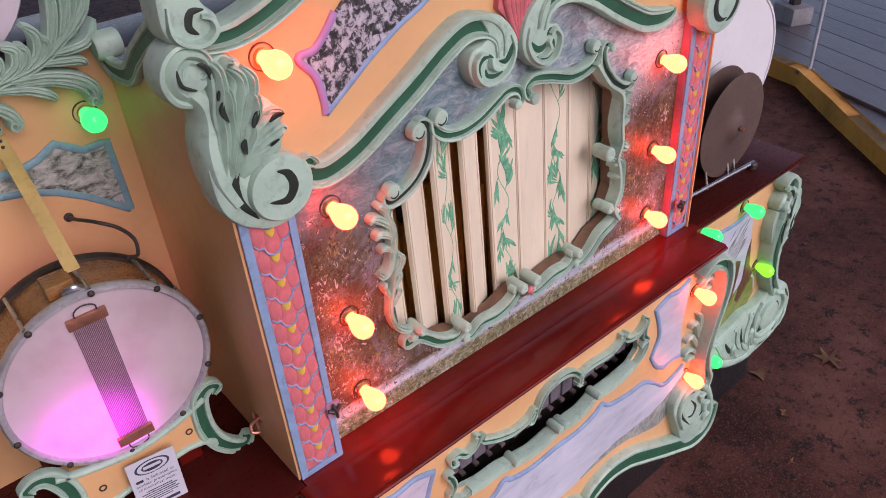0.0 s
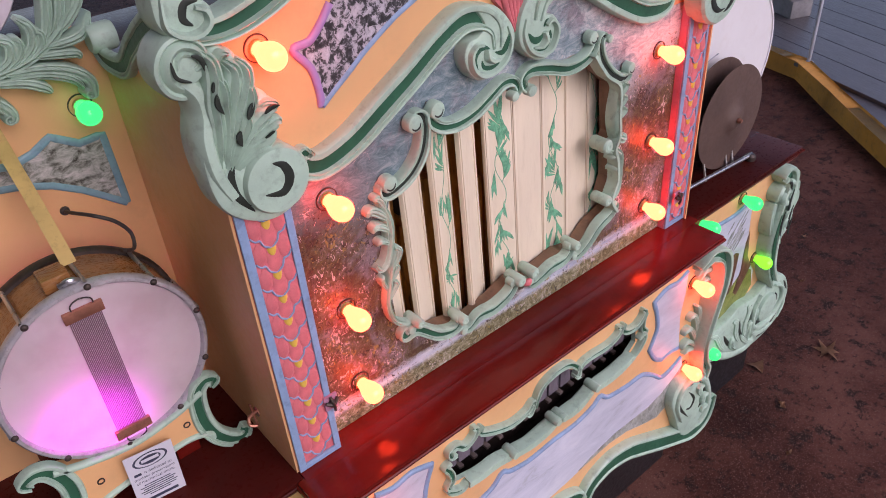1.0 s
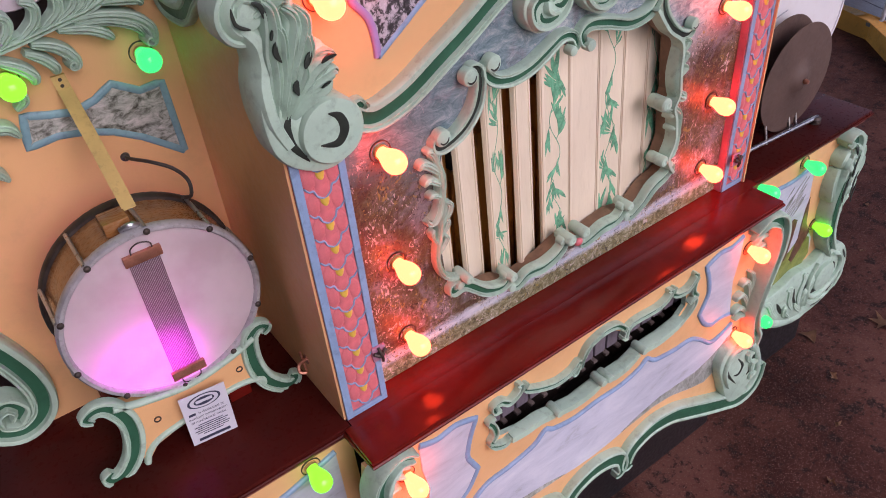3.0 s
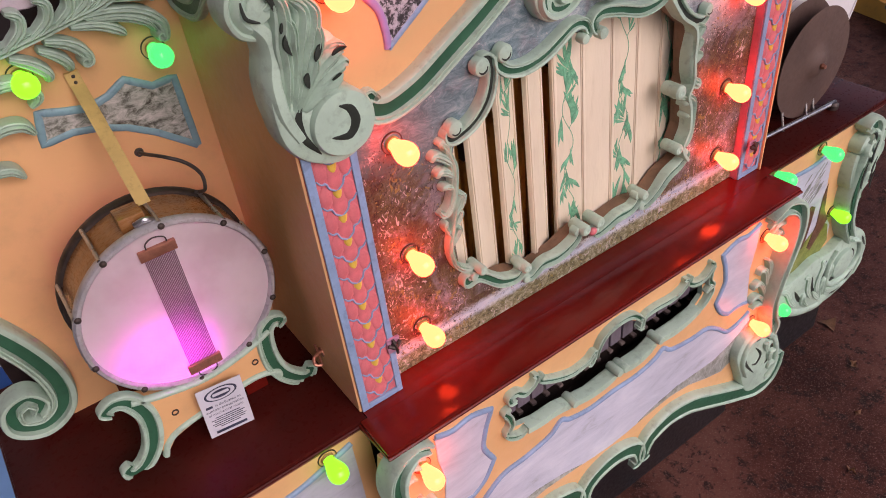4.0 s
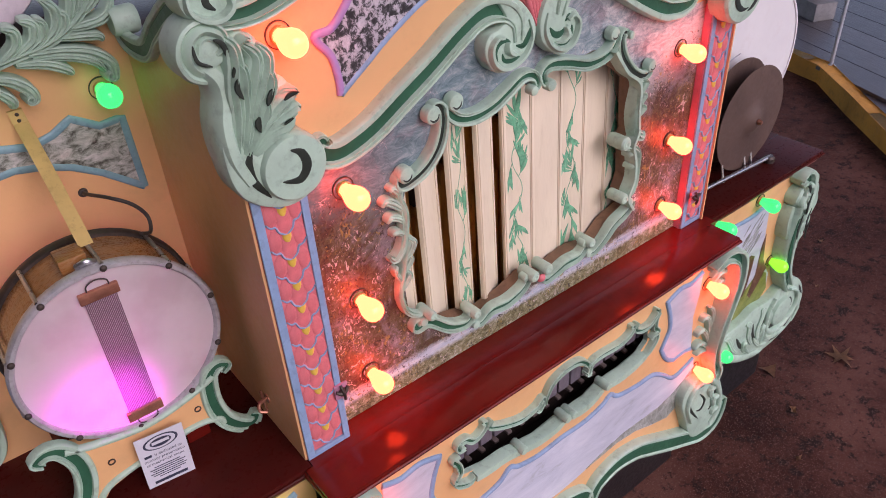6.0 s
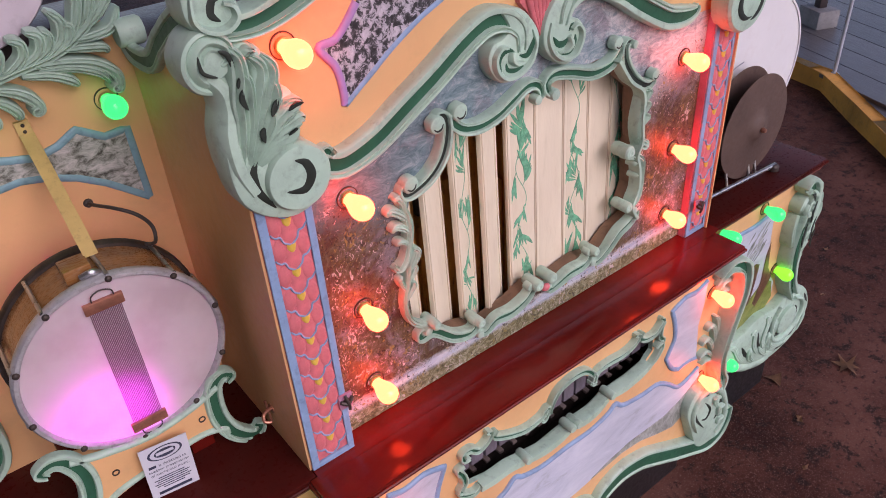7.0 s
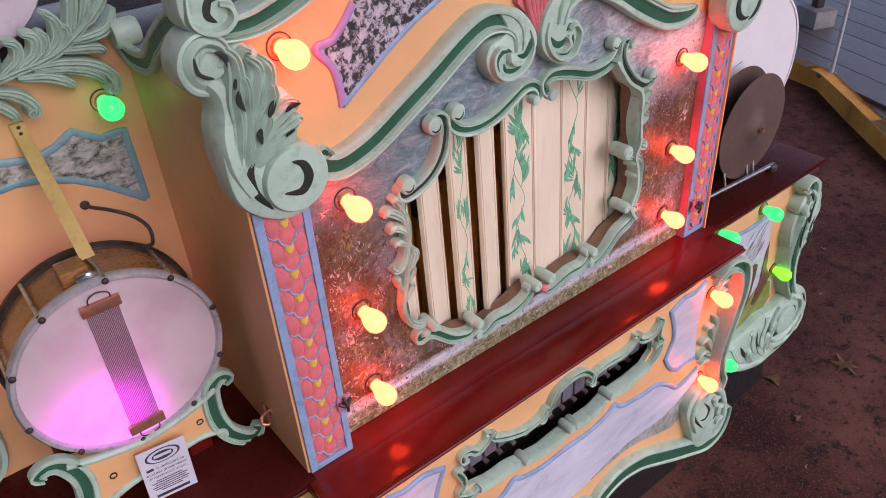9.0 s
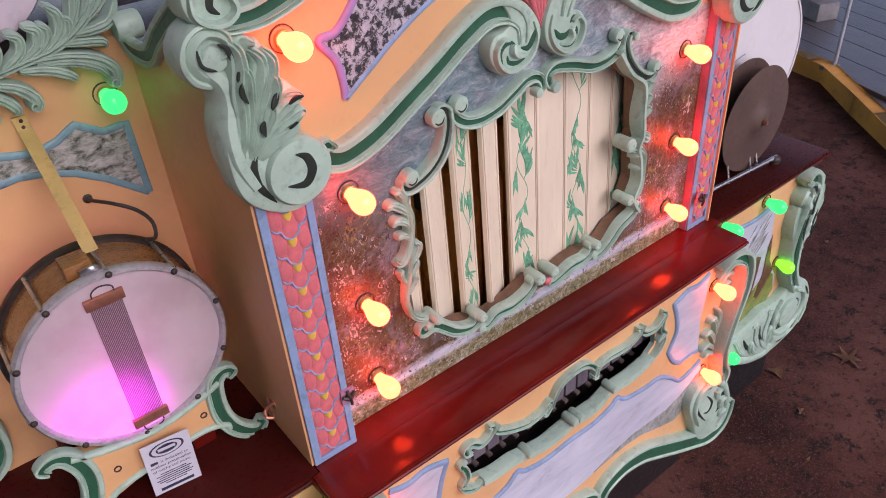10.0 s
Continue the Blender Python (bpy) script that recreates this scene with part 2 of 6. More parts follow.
    out = mixed(N, L, maths(N, L, "MULTIPLY", haze.outputs[0], above), out, tint.outputs[0])
    # crisp brush flecks, in drifts
    low = maths(N, L, "LESS_THAN", edge, 0.03)
    for sc, thr, col, lo in ((82, 0.595, (0.60, 0.50, 0.50), 0.50), (70, 0.60, (0.29, 0.21, 0.06), 0.47), (110, 0.585, (0.025, 0.014, 0.012), 0.45), (140, 0.60, (0.62, 0.52, 0.52), 0.52)):
        fleck = ramp(N, [(thr, 0.0), (thr + 0.025, 0.9)])
        L.new(noise_node(N, L, co, sc, 4, 0.6, stretch=(1.0, 1.0, 0.75), distort=1.6), fleck.inputs[0])
        drift = ramp(N, [(lo, 0.0), (lo + 0.04, 1.0)])
        L.new(noise_node(N, L, co, 9 + sc * 0.03, 5, 0.7), drift.inputs[0])
        k = maths(N, L, "MULTIPLY", maths(N, L, "MULTIPLY", fleck.outputs[0], drift.outputs[0]), low)
        out = mixed(N, L, k, out, col)
    flake = ramp(N, [(0.62, 0.0), (0.645, 0.9)])
    L.new(noise_node(N, L, co, 44, 10, 0.8, distort=0.8), flake.inputs[0])
    out = mixed(N, L, flake.outputs[0], out, (0.50, 0.44, 0.45))
    L.new(out, bsdf.inputs["Base Color"])
    bsdf.inputs["Roughness"].default_value = 0.42
    bp = N.new("ShaderNodeBump")
    bp.inputs["Strength"].default_value, bp.inputs["Distance"].default_value = 0.35, 0.004
    L.new(dab, bp.inputs["Height"])
    L.new(bp.outputs[0], bsdf.inputs["Normal"])
    return m


def mottled(name, stops, scale, stretch=None, rough=0.4):
    m, N, L, bsdf = material(name)
    co = N.new("ShaderNodeTexCoord").outputs["Object"]
    a = noise_node(N, L, co, scale, 8, 0.72, stretch=stretch, distort=0.5)
    r = ramp(N, stops)
    L.new(a, r.inputs[0])
    tone = noise_node(N, L, co, scale * 0.2, 3)
    t = ramp(N, [(0.3, 0.78), (0.7, 1.0)])
    L.new(tone, t.inputs[0])
    L.new(mixed(N, L, 1.0, r.outputs[0], t.outputs[0], "MULTIPLY"), bsdf.inputs["Base Color"])
    bsdf.inputs["Roughness"].default_value = rough
    bp = N.new("ShaderNodeBump")
    bp.inputs["Strength"].default_value, bp.inputs["Distance"].default_value = 0.3, 0.003
    L.new(a, bp.inputs["Height"])
    L.new(bp.outputs[0], bsdf.inputs["Normal"])
    return m


LANDSCAPE = landscape()
SPECKLED = mottled("speckled_silver_paint", [(0.40, (0.02, 0.02, 0.024)), (0.485, (0.08, 0.08, 0.09)), (0.52, (0.46, 0.44, 0.50)), (0.66, (0.66, 0.62, 0.70))], 88)
MARBLED = mottled("grey_painted_scene", [(0.36, (0.05, 0.045, 0.035)), (0.44, (0.20, 0.21, 0.18)), (0.51, (0.42, 0.44, 0.40)), (0.62, (0.68, 0.66, 0.64))], 46, (0.8, 1, 1.35))
PALE_SCENE = mottled("pale_sky_scene", [(0.28, (0.33, 0.35, 0.36)), (0.42, (0.55, 0.57, 0.68)), (0.6, (0.68, 0.69, 0.80)), (0.8, (0.80, 0.80, 0.86))], 9, (0.6, 1, 2.0))
TRACK = mottled("olive_grey_brushwork", [(0.3, (0.10, 0.11, 0.08)), (0.5, (0.34, 0.36, 0.33)), (0.7, (0.62, 0.62, 0.64))], 40, (1, 1, 0.6))
MEADOW = mottled("meadow_paint", [(0.3, (0.10, 0.13, 0.02)), (0.5, (0.22, 0.26, 0.05)), (0.75, (0.38, 0.38, 0.12))], 30)
HORSE = mottled("brown_animal_paint", [(0.3, (0.06, 0.025, 0.015)), (0.6, (0.20, 0.09, 0.055)), (0.8, (0.40, 0.30, 0.27))], 40)


def glow(name, col, strength):
    m, N, L, bsdf = material(name)
    bsdf.inputs["Base Color"].default_value = (*[min(1, c) * .35 for c in col], 1)
    bsdf.inputs["Roughness"].default_value = 0.15
    bsdf.inputs["Emission Color"].default_value = (*col, 1)
    bsdf.inputs["Emission Strength"].default_value = strength
    return m


BULB_ORANGE = glow("lit_orange_glass", (1.0, 0.050, 0.017), 21.0)
BULB_GREEN = glow("lit_green_glass", (0.0, 0.62, 0.12), 2.3)
BULB_LIME = glow("lit_lime_glass", (0.13, 0.95, 0.02), 2.2)


def drum_skin():
    m, N, L, bsdf = material("translucent_drum_skin")
    co = N.new("ShaderNodeTexCoord").outputs["Object"]
    r = ramp(N, [(0.32, (0.52, 0.48, 0.48)), (0.5, (0.66, 0.64, 0.64)), (0.7, (0.72, 0.70, 0.70))])
    L.new(noise_node(N, L, co, 10, 4), r.inputs[0])
    L.new(r.outputs[0], bsdf.inputs["Base Color"])
    bsdf.inputs["Roughness"].default_value = 0.45
    tr = N.new("ShaderNodeBsdfTranslucent")
    tr.inputs["Color"].default_value = (0.85, 0.8, 0.85, 1)
    mx = N.new("ShaderNodeMixShader")
    mx.inputs[0].default_value = 0.35
    L.new(bsdf.outputs[0], mx.inputs[1])
    L.new(tr.outputs[0], mx.inputs[2])
    L.new(mx.outputs[0], N["Material Output"].inputs["Surface"])
    return m


SKIN = drum_skin()


def snare_wire():
    m, N, L, bsdf = material("coiled_snare_wire")
    bsdf.inputs["Base Color"].default_value = (0.34, 0.27, 0.30, 1)
    bsdf.inputs["Metallic"].default_value, bsdf.inputs["Roughness"].default_value = 0.6, 0.4
    return m


WIRE = snare_wire()

# ---------------------------------------------------------------- building helpers
SHELF = 0.9          # height of the shelf tops
MID = 0.5715         # the organ's middle
FACE, LOW, WING = 0.0, -0.115, -0.03   # fronts: upper panel, lower middle panel, lower wing panels
WALL = 0.33          # upper wing panels


def thing(name, label, category, at, group="", kind=""):
    ob = new(name)
    ob.empty_display_size = 0.05
    ob.location = at
    return tagged(ob, label, category, group, kind)


def shade(me, angle=38):
    me.polygons.foreach_set("use_smooth", [True] * len(me.polygons))
    me.set_sharp_from_angle(angle=radians(angle))


def part(name, bm, mats, parent=None, label="", smooth=38, fix=True):
    """Links a bmesh as one mesh object under a thing or a part; its points are world places at rest."""
    if fix:
        bmesh.ops.recalc_face_normals(bm, faces=bm.faces)
    me = bpy.data.meshes.new(name)
    bm.to_mesh(me)
    bm.free()
    for m in mats if isinstance(mats, (list, tuple)) else [mats]:
        me.materials.append(m)
    if smooth:
        shade(me, smooth)
    ob = new(name, me)
    if parent:
        ob.parent = parent
        if parent.parent is None:
            ob.matrix_parent_inverse = Matrix.Translation(parent.location).inverted()
    if label:
        ob["label"] = label
    return ob


def front(y):
    return lambda u, v, h: (u, y - h, v)


def flank(x):
    return lambda u, v, h: (x - h, u, v)


def lay(z):
    return lambda u, v, h: (u, v, z + h)


def curve(pts, n=8, closed=False):
    """A smooth line through the points."""
    P = [Vector(p) for p in pts]
    out, k = [], len(P)
    for i in range(k if closed else k - 1):
        a, b = P[i - 1 if closed or i else 0], P[i]
        c, d = P[(i + 1) % k], P[(i + 2) % k if closed else min(i + 2, k - 1)]
        for j in range(n):
            t = j / n
            out.append(0.5 * (2 * b + (c - a) * t + (2 * a - 5 * b + 4 * c - d) * t * t + (3 * b - a - 3 * c + d) * t ** 3))
    return out if closed else out + [P[-1]]


def volute(cx, cz, r0, r1, start, turns, n=28):
    """Points of a spiral from radius r0 to r1; start in degrees, turns signed."""
    return [(cx + (r0 + (r1 - r0) * i / n) * math.cos(radians(start) + turns * math.tau * i / n),
             cz + (r0 + (r1 - r0) * i / n) * math.sin(radians(start) + turns * math.tau * i / n)) for i in range(n + 1)]


GROOVED = [(-1, 0, 0), (-1, .66, 0), (-.95, .90, 0), (-.86, 1, 0), (-.74, .98, 0), (-.68, .80, 0), (-.62, .80, 0), (-.56, .95, 0), (-.48, .97, 0), (-.40, .70, 1),
           (.40, .70, 0), (.48, .97, 0), (.56, 1, 0), (.86, 1, 0), (.95, .90, 0), (1, .66, 0), (1, 0, 0)]
BROAD = [(-1, 0, 0), (-1, .66, 0), (-.95, .92, 0), (-.86, 1, 0), (-.70, 1, 0), (-.60, .86, 1), (.56, .86, 0), (.64, 1, 0), (.88, 1, 0), (.95, .90, 0), (1, .66, 0), (1, 0, 0)]
ROUND = [(-1, 0, 0), (-1, .45, 0), (-.75, .82, 0), (-.35, 1, 0), (.35, 1, 0), (.75, .82, 0), (1, .45, 0), (1, 0, 0)]
FLAT = [(-1, 0, 0), (-1, .8, 0), (-.8, 1, 0), (.8, 1, 0), (1, .8, 0), (1, 0, 0)]
LEAF = [(-1, 0, 0), (-1, .74, 0), (-.86, .88, 0), (-.62, .92, 0), (-.42, .82, 0), (-.24, .94, 0), (0, 1, 0), (.24, .94, 0), (.42, .82, 0), (.62, .92, 0), (.86, .88, 0), (1, .74, 0), (1, 0, 0)]
CREASED = [(-1, 0, 0), (-.97, .55, 0), (-.72, .88, 0), (-.5, .80, 0), (-.38, .62, 0), (-.2, .92, 0), (0, 1, 0), (.2, .92, 0), (.38, .62, 0), (.5, .80, 0), (.72, .88, 0), (.97, .55, 0), (1, 0, 0)]


def sweep(bm, line, width, height, place, prof=GROOVED, lift=None):
    """A carved strip along a plane line. width and height: one value, or values spread over its length."""
    L = [Vector(p[:2]) for p in line]
    k = len(L)

    def val(w, t):
        if not isinstance(w, (tuple, list)):
            return w
        f = t * (len(w) - 1)
        i = min(int(f), len(w) - 2)
        return w[i] + (w[i + 1] - w[i]) * (f - i)
    rows = []
    for i, p in enumerate(L):
        d = L[min(i + 1, k - 1)] - L[max(i - 1, 0)]
        d = d.normalized() if d.length > 1e-9 else Vector((1, 0))
        nrm = Vector((-d.y, d.x))
        t = i / (k - 1)
        w, h = val(width, t) / 2, val(height, t)
        base = val(lift, t) if lift is not None else 0.0
        rows.append([bm.verts.new(place(p.x + nrm.x * w * s, p.y + nrm.y * w * s, base + h * hh)) for s, hh, _ in prof])
    for a, b in zip(rows, rows[1:]):
        for j in range(len(prof) - 1):
            bm.faces.new((a[j], a[j + 1], b[j + 1], b[j])).material_index = prof[j][2]
    for r in (rows[0], rows[-1]):
        bm.faces.new(r)
    return bm


def scroll(name, pts, width, height, place, parent, prof=GROOVED, mats=None, n=8, label="", lift=None):
    return part(name, sweep(bmesh.new(), curve(pts, n), width, height, place, prof, lift), mats or [MINT, GREEN], parent, label)


def slab(outer, place, h0, h1, holes=(), bm=None):
    """A board cut to an outline, from height h0 (back) to h1 (front), with holes through it."""
    bm = bm or bmesh.new()
    loops, edges = [], []
    for ring in (outer, *holes):
        vs = [bm.verts.new(place(p[0], p[1], h1)) for p in ring]
        loops.append(vs)
        edges += [bm.edges.new((a, b)) for a, b in zip(vs, vs[1:] + vs[:1])]
    if holes:
        bmesh.ops.triangle_fill(bm, use_beauty=True, use_dissolve=False, edges=edges)
    else:
        bm.faces.new(loops[0])
    for ring, vs in zip((outer, *holes), loops):
        back = [bm.verts.new(place(p[0], p[1], h0)) for p in ring]
        for i in range(len(vs)):
            j = (i + 1) % len(vs)
            f = bm.faces.new((vs[i], vs[j], back[j], back[i]))
            f.material_index = 1 if ring is not outer else 0
    return bm


def block(bm, x0, x1, y0, y1, z0, z1, bevel=0.0):
    r = bmesh.ops.create_cube(bm, size=1)
    bmesh.ops.transform(bm, matrix=Matrix.LocRotScale(((x0 + x1) / 2, (y0 + y1) / 2, (z0 + z1) / 2), None, (x1 - x0, y1 - y0, z1 - z0)), verts=r["verts"])
    if bevel:
        es = list({e for v in r["verts"] for e in v.link_edges})
        bmesh.ops.bevel(bm, geom=es, offset=bevel, segments=2, affect="EDGES", profile=0.6)
    return bm


def turned(bm, prof, at, axis, n=32, mat=0):
    """A turned form: prof gives (radius, distance along the axis)."""
    q = Vector(axis).to_track_quat("Z", "Y")
    rings = []
    for r, d in prof:
        if r < 1e-6:
            rings.append([bm.verts.new(Vector(at) + q @ Vector((0, 0, d)))])
        else:
            rings.append([bm.verts.new(Vector(at) + q @ Vector((r * math.cos(a * math.tau / n), r * math.sin(a * math.tau / n), d))) for a in range(n)])
    for a, b in zip(rings, rings[1:]):
        for i in range(n):
            j = (i + 1) % n
            q4 = [a[i % len(a)], a[j % len(a)], b[j % len(b)], b[i % len(b)]]
            q4 = [v for k, v in enumerate(q4) if v not in q4[:k]]
            if len(q4) > 2:
                bm.faces.new(q4).material_index = mat
    return bm


def tube(bm, pts, r, n=8, smooth=6):
    P = curve(pts, smooth) if smooth else [Vector(p) for p in pts]
    rings, up = [], Vector((0.31, 0.2, 0.93))
    for i, p in enumerate(P):
        d = (P[min(i + 1, len(P) - 1)] - P[max(i - 1, 0)]).normalized()
        a = d.cross(up).normalized()
        b = d.cross(a)
        rr = r[0] + (r[1] - r[0]) * i / (len(P) - 1) if isinstance(r, tuple) else r
        rings.append([bm.verts.new(p + rr * (a * math.cos(k * math.tau / n) + b * math.sin(k * math.tau / n))) for k in range(n)])
    for a, b in zip(rings, rings[1:]):
        for k in range(n):
            bm.faces.new((a[k], a[(k + 1) % n], b[(k + 1) % n], b[k]))
    bm.faces.new(rings[0])
    bm.faces.new(rings[-1])
    return bm


def leaf_finger(bm, pts, w, h, place, n=7):
    """One lobe of a carved acanthus leaf: swells, then tapers to a rolled tip."""
    sweep(bm, curve(pts, n), (w * .5, w * .85, w, w * 1.02, w * .86, w * .36), (h * .86, h * .94, h, h * 1.06, h * 1.02, h * .8), place, LEAF)
    return bm


def lobes(parent, specs, h, place):
    """The separate lobes of a carved leaf, as pieces of it."""
    for pts, w in specs:
        part("lobe", leaf_finger(bmesh.new(), pts, w, h, place), MINT, parent)


def ball(bm, at, r, squash=(1, 1, 1)):
    g = bmesh.ops.create_icosphere(bm, subdivisions=2, radius=r)
    bmesh.ops.transform(bm, matrix=Matrix.LocRotScale(at, None, squash), verts=g["verts"])
    return bm


def mirrored(pts, mid=MID):
    return [(2 * mid - p[0], *p[1:]) for p in pts]


# ---------------------------------------------------------------- ground and surroundings
bm = bmesh.new()
g = 60.0
bm.faces.new([bm.verts.new(p) for p in ((-g, -g, 0), (g, -g, 0), (g, g, 0), (-g, g, 0))])
tagged(part("ground", bm, CONCRETE, None, "", 0), "dark brown stained concrete floor with grit", "floor", kind="structure")

# unseen slab added overhead to limit the sky light; open towards the front
tagged(part("ceiling", block(bmesh.new(), -9.0, 9.0, -2.6, 9.0, 4.6, 4.75), SKY_BLOCK, None, "", 0), "unseen pale slab overhead, added to hold back sky light", "ceiling", kind="structure")

# the grey deck behind a yellow kerb
kerb_line = [(5.85, 7.8), (4.236, 1.377), (4.183, 1.165), (3.878, 0.818), (3.59, 0.463), (1.10, -2.6)]


def inset(line, d):
    out = []
    for i, p in enumerate(line):
        t = (Vector(line[min(i + 1, len(line) - 1)]) - Vector(line[max(i - 1, 0)])).normalized()
        out.append((p[0] - t.y * d, p[1] + t.x * d))
    return out


KERB_IN = inset(kerb_line, 0.075)
bm = bmesh.new()
for a, b, c, d in zip(kerb_line, kerb_line[1:], KERB_IN[1:], KERB_IN):
    slab([a, b, c, d], lay(0.0), 0.0, 0.112, bm=bm)
bmesh.ops.remove_doubles(bm, verts=bm.verts, dist=1e-4)
rims = [e for e in bm.edges if all(v.co.z > 0.1 for v in e.verts) and not all(f.normal.z > 0.9 for f in e.link_faces)]
bmesh.ops.bevel(bm, geom=rims, offset=0.008, segments=2, affect="EDGES", profile=0.5)
tagged(part("kerb", bm, OCHRE, None, "", 20), "worn yellow painted kerb along the grey deck", "kerb", kind="structure")
deck = tagged(part("deck", slab([*inset(kerb_line, 0.06), (20, -2.6), (20, 7.8)], lay(0.0), 0.0, 0.078), DECK, None, "", 0),
              "grey painted plank deck behind the yellow kerb", "deck", kind="structure")

# a thin pole, a post on a block, both on the deck
t = thing("metal_pole", "thin pale grey metal pole standing on the deck", "pole", (4.235, 1.125, 0.1))
bm = turned(bmesh.new(), [(0.030, 0), (0.030, 0.008), (0.0115, 0.014), (0.0115, 2.6)], (4.235, 1.125, 0.1), (0, 0, 1), 16)
part("shaft", bm, POLE, t)
t = thing("post_foot", "grey block foot of a post on the deck", "post", (5.0, 1.67, 0.1))
turn_post = Matrix.Translation((5.01, 1.675, 0.0)) @ Matrix.Rotation(radians(-24), 4, "Z")
bm = block(bmesh.new(), -0.085, 0.085, -0.11, 0.11, 0.1, 0.225, 0.012)
bmesh.ops.transform(bm, matrix=turn_post, verts=bm.verts)
part("foot", bm, STONE, t)
bm = block(bmesh.new(), -0.03, 0.03, -0.03, 0.03, 0.225, 2.6, 0.006)
bmesh.ops.transform(bm, matrix=turn_post, verts=bm.verts)
part("shaft", bm, DARKWOOD, t)

# a painted wall behind the far end of the organ
wall = tagged(part("wall_back", block(bmesh.new(), -6.0, -0.35, 1.12, 1.24, 0.0, 3.2), WHITEWALL, None, "", 0), "white painted wall with blue bands", "wall", kind="structure")
part("dark_blue_band", block(bmesh.new(), -6.0, -0.34, 1.108, 1.12, 0.35, 0.50), NAVY, wall, "", 0)
part("light_blue_band", block(bmesh.new(), -6.0, -0.34, 1.110, 1.12, 0.0, 0.35), SKYBLUE, wall, "", 0)

# out of view, added to keep side light off the left wing
tagged(part("light_block_left", block(bmesh.new(), -2.75, -2.6, -6.5, 1.12, 0.0, 4.6), DARKWOOD, None, "", 0), "unseen dark wall, added to cut the light from the left", "wall", kind="structure")

# ---------------------------------------------------------------- the organ
organ = thing("band_organ", "carved fairground band organ painted mint, salmon and pink, with lit bulbs", "band organ", (MID, 0.2, 0.0))

# black plinth and dark case
bm = block(bmesh.new(), -0.50, 1.69, -0.015, 0.62, 0.0, 0.42, 0.006)
block(bm, -0.02, 1.16, -0.055, 0.0, 0.0, 0.42, 0.006)
part("plinth", bm, BLACK, organ, "black painted plinth")
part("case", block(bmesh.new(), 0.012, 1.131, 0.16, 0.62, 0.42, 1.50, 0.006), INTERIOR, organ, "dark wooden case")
bm = bmesh.new()
for i in range(2):
    block(bm, 0.012, 1.131, 0.345 + i * 0.200, 0.543 + i * 0.200, 1.50, 1.525, 0.003)
part("case_top", bm, DARKWOOD, organ, "scuffed dark brown case top")
part("wing_case", block(bmesh.new(), -0.50, -0.002, 0.46, 0.62, 0.42, 1.60, 0.004), DARKWOOD, organ, "dark wooden wing case")
part("rear_screen", block(bmesh.new(), -0.1, 1.2, 0.80, 0.83, 0.0, 1.42, 0.004), DARKWOOD, organ)

# ---- shelves
def shelf(name, x0, x1, y0, y1, ends, finish, label):
    top = part(name, block(bmesh.new(), x0, x1, y0, y1, SHELF - 0.020, SHELF, 0.004), finish, organ, label)
    line = [(x0 - .001, y1, SHELF - .011), (x0 - .001, y0 - .001, SHELF - .011), (x1 + .001, y0 - .001, SHELF - .011), (x1 + .001, y1, SHELF - .011)]
    line = line[0 if ends[0] else 1:4 if ends[1] else 3]
    part("shelf_bead", tube(bmesh.new(), line, .0042, 8, 0), finish, top, "rounded bead along the shelf edge")
    bm = block(bmesh.new(), x0 + 0.008 * ends[0], x1 - 0.008 * ends[1], y0 + 0.008, y1 - 0.002, SHELF - 0.034, SHELF - 0.0202, 0.003)
    part("shelf_moulding", bm, WORN_EDGE, top, "worn red moulded edge")


shelf("middle_shelf", -0.016, 1.142, -0.140, -0.0455, (1, 1), LACQUER, "glossy dark red shelf")
part("shelf_back", block(bmesh.new(), 0.0, 1.160, -0.0560, 0.02, SHELF - 0.012, SHELF + 0.0003), LACQUER, organ, "", 0)
shelf("wing_shelf", -0.555, -0.0005, -0.045, 0.50, (1, 0), WING_RED, "wing shelf in a darker, duller red than the middle shelf")
shelf("wing_shelf", 1.1605, 1.690, -0.045, 0.50, (0, 1), WING_RED, "wing shelf in a darker, duller red than the middle shelf")

# ---- upper middle: painted board, salmon board, shutters
ridge = [(0.0, 1.44), (0.127, 1.444), (0.172, 1.438), (0.204, 1.455), (0.249, 1.485), (0.306, 1.524), (0.363, 1.553), (0.42, 1.57),
         (0.48, 1.572), (0.53, 1.545), (0.558, 1.50), (0.59, 1.545), (0.64, 1.575), (0.70, 1.572), (0.75, 1.557), (0.84, 1.51),
         (0.927, 1.463), (0.998, 1.460), (1.143, 1.46)]
hole = [(0.262, 1.06), (0.258, 1.13), (0.272, 1.22), (0.268, 1.30), (0.285, 1.35), (0.330, 1.375), (0.345, 1.425), (0.385, 1.412),
        (0.44, 1.412), (0.49, 1.432), (0.53, 1.445), (0.565, 1.42), (0.60, 1.452), (0.66, 1.437), (0.72, 1.445), (0.755, 1.44),
        (0.795, 1.388), (0.838, 1.352), (0.843, 1.29), (0.849, 1.24), (0.838, 1.212), (0.848, 1.18), (0.853, 1.13), (0.838, 1.088),
        (0.86, 1.05), (0.80, 1.03), (0.755, 0.995), (0.70, 1.008), (0.65, 1.0), (0.60, 0.99), (0.555, 1.01), (0.50, 0.99),
        (0.43, 0.98), (0.38, 1.0), (0.33, 1.01), (0.285, 1.04)]
board_outline = [(0.0, SHELF + 0.002), (1.143, SHELF + 0.002)] + [(p.x, p.y) for p in reversed(curve(ridge, 4))]
part("painted_board", slab(board_outline, front(FACE), -0.028, 0.0, [hole]), [LANDSCAPE, LEDGE], organ, "oil-painted landscape board round the shutter opening", 0)

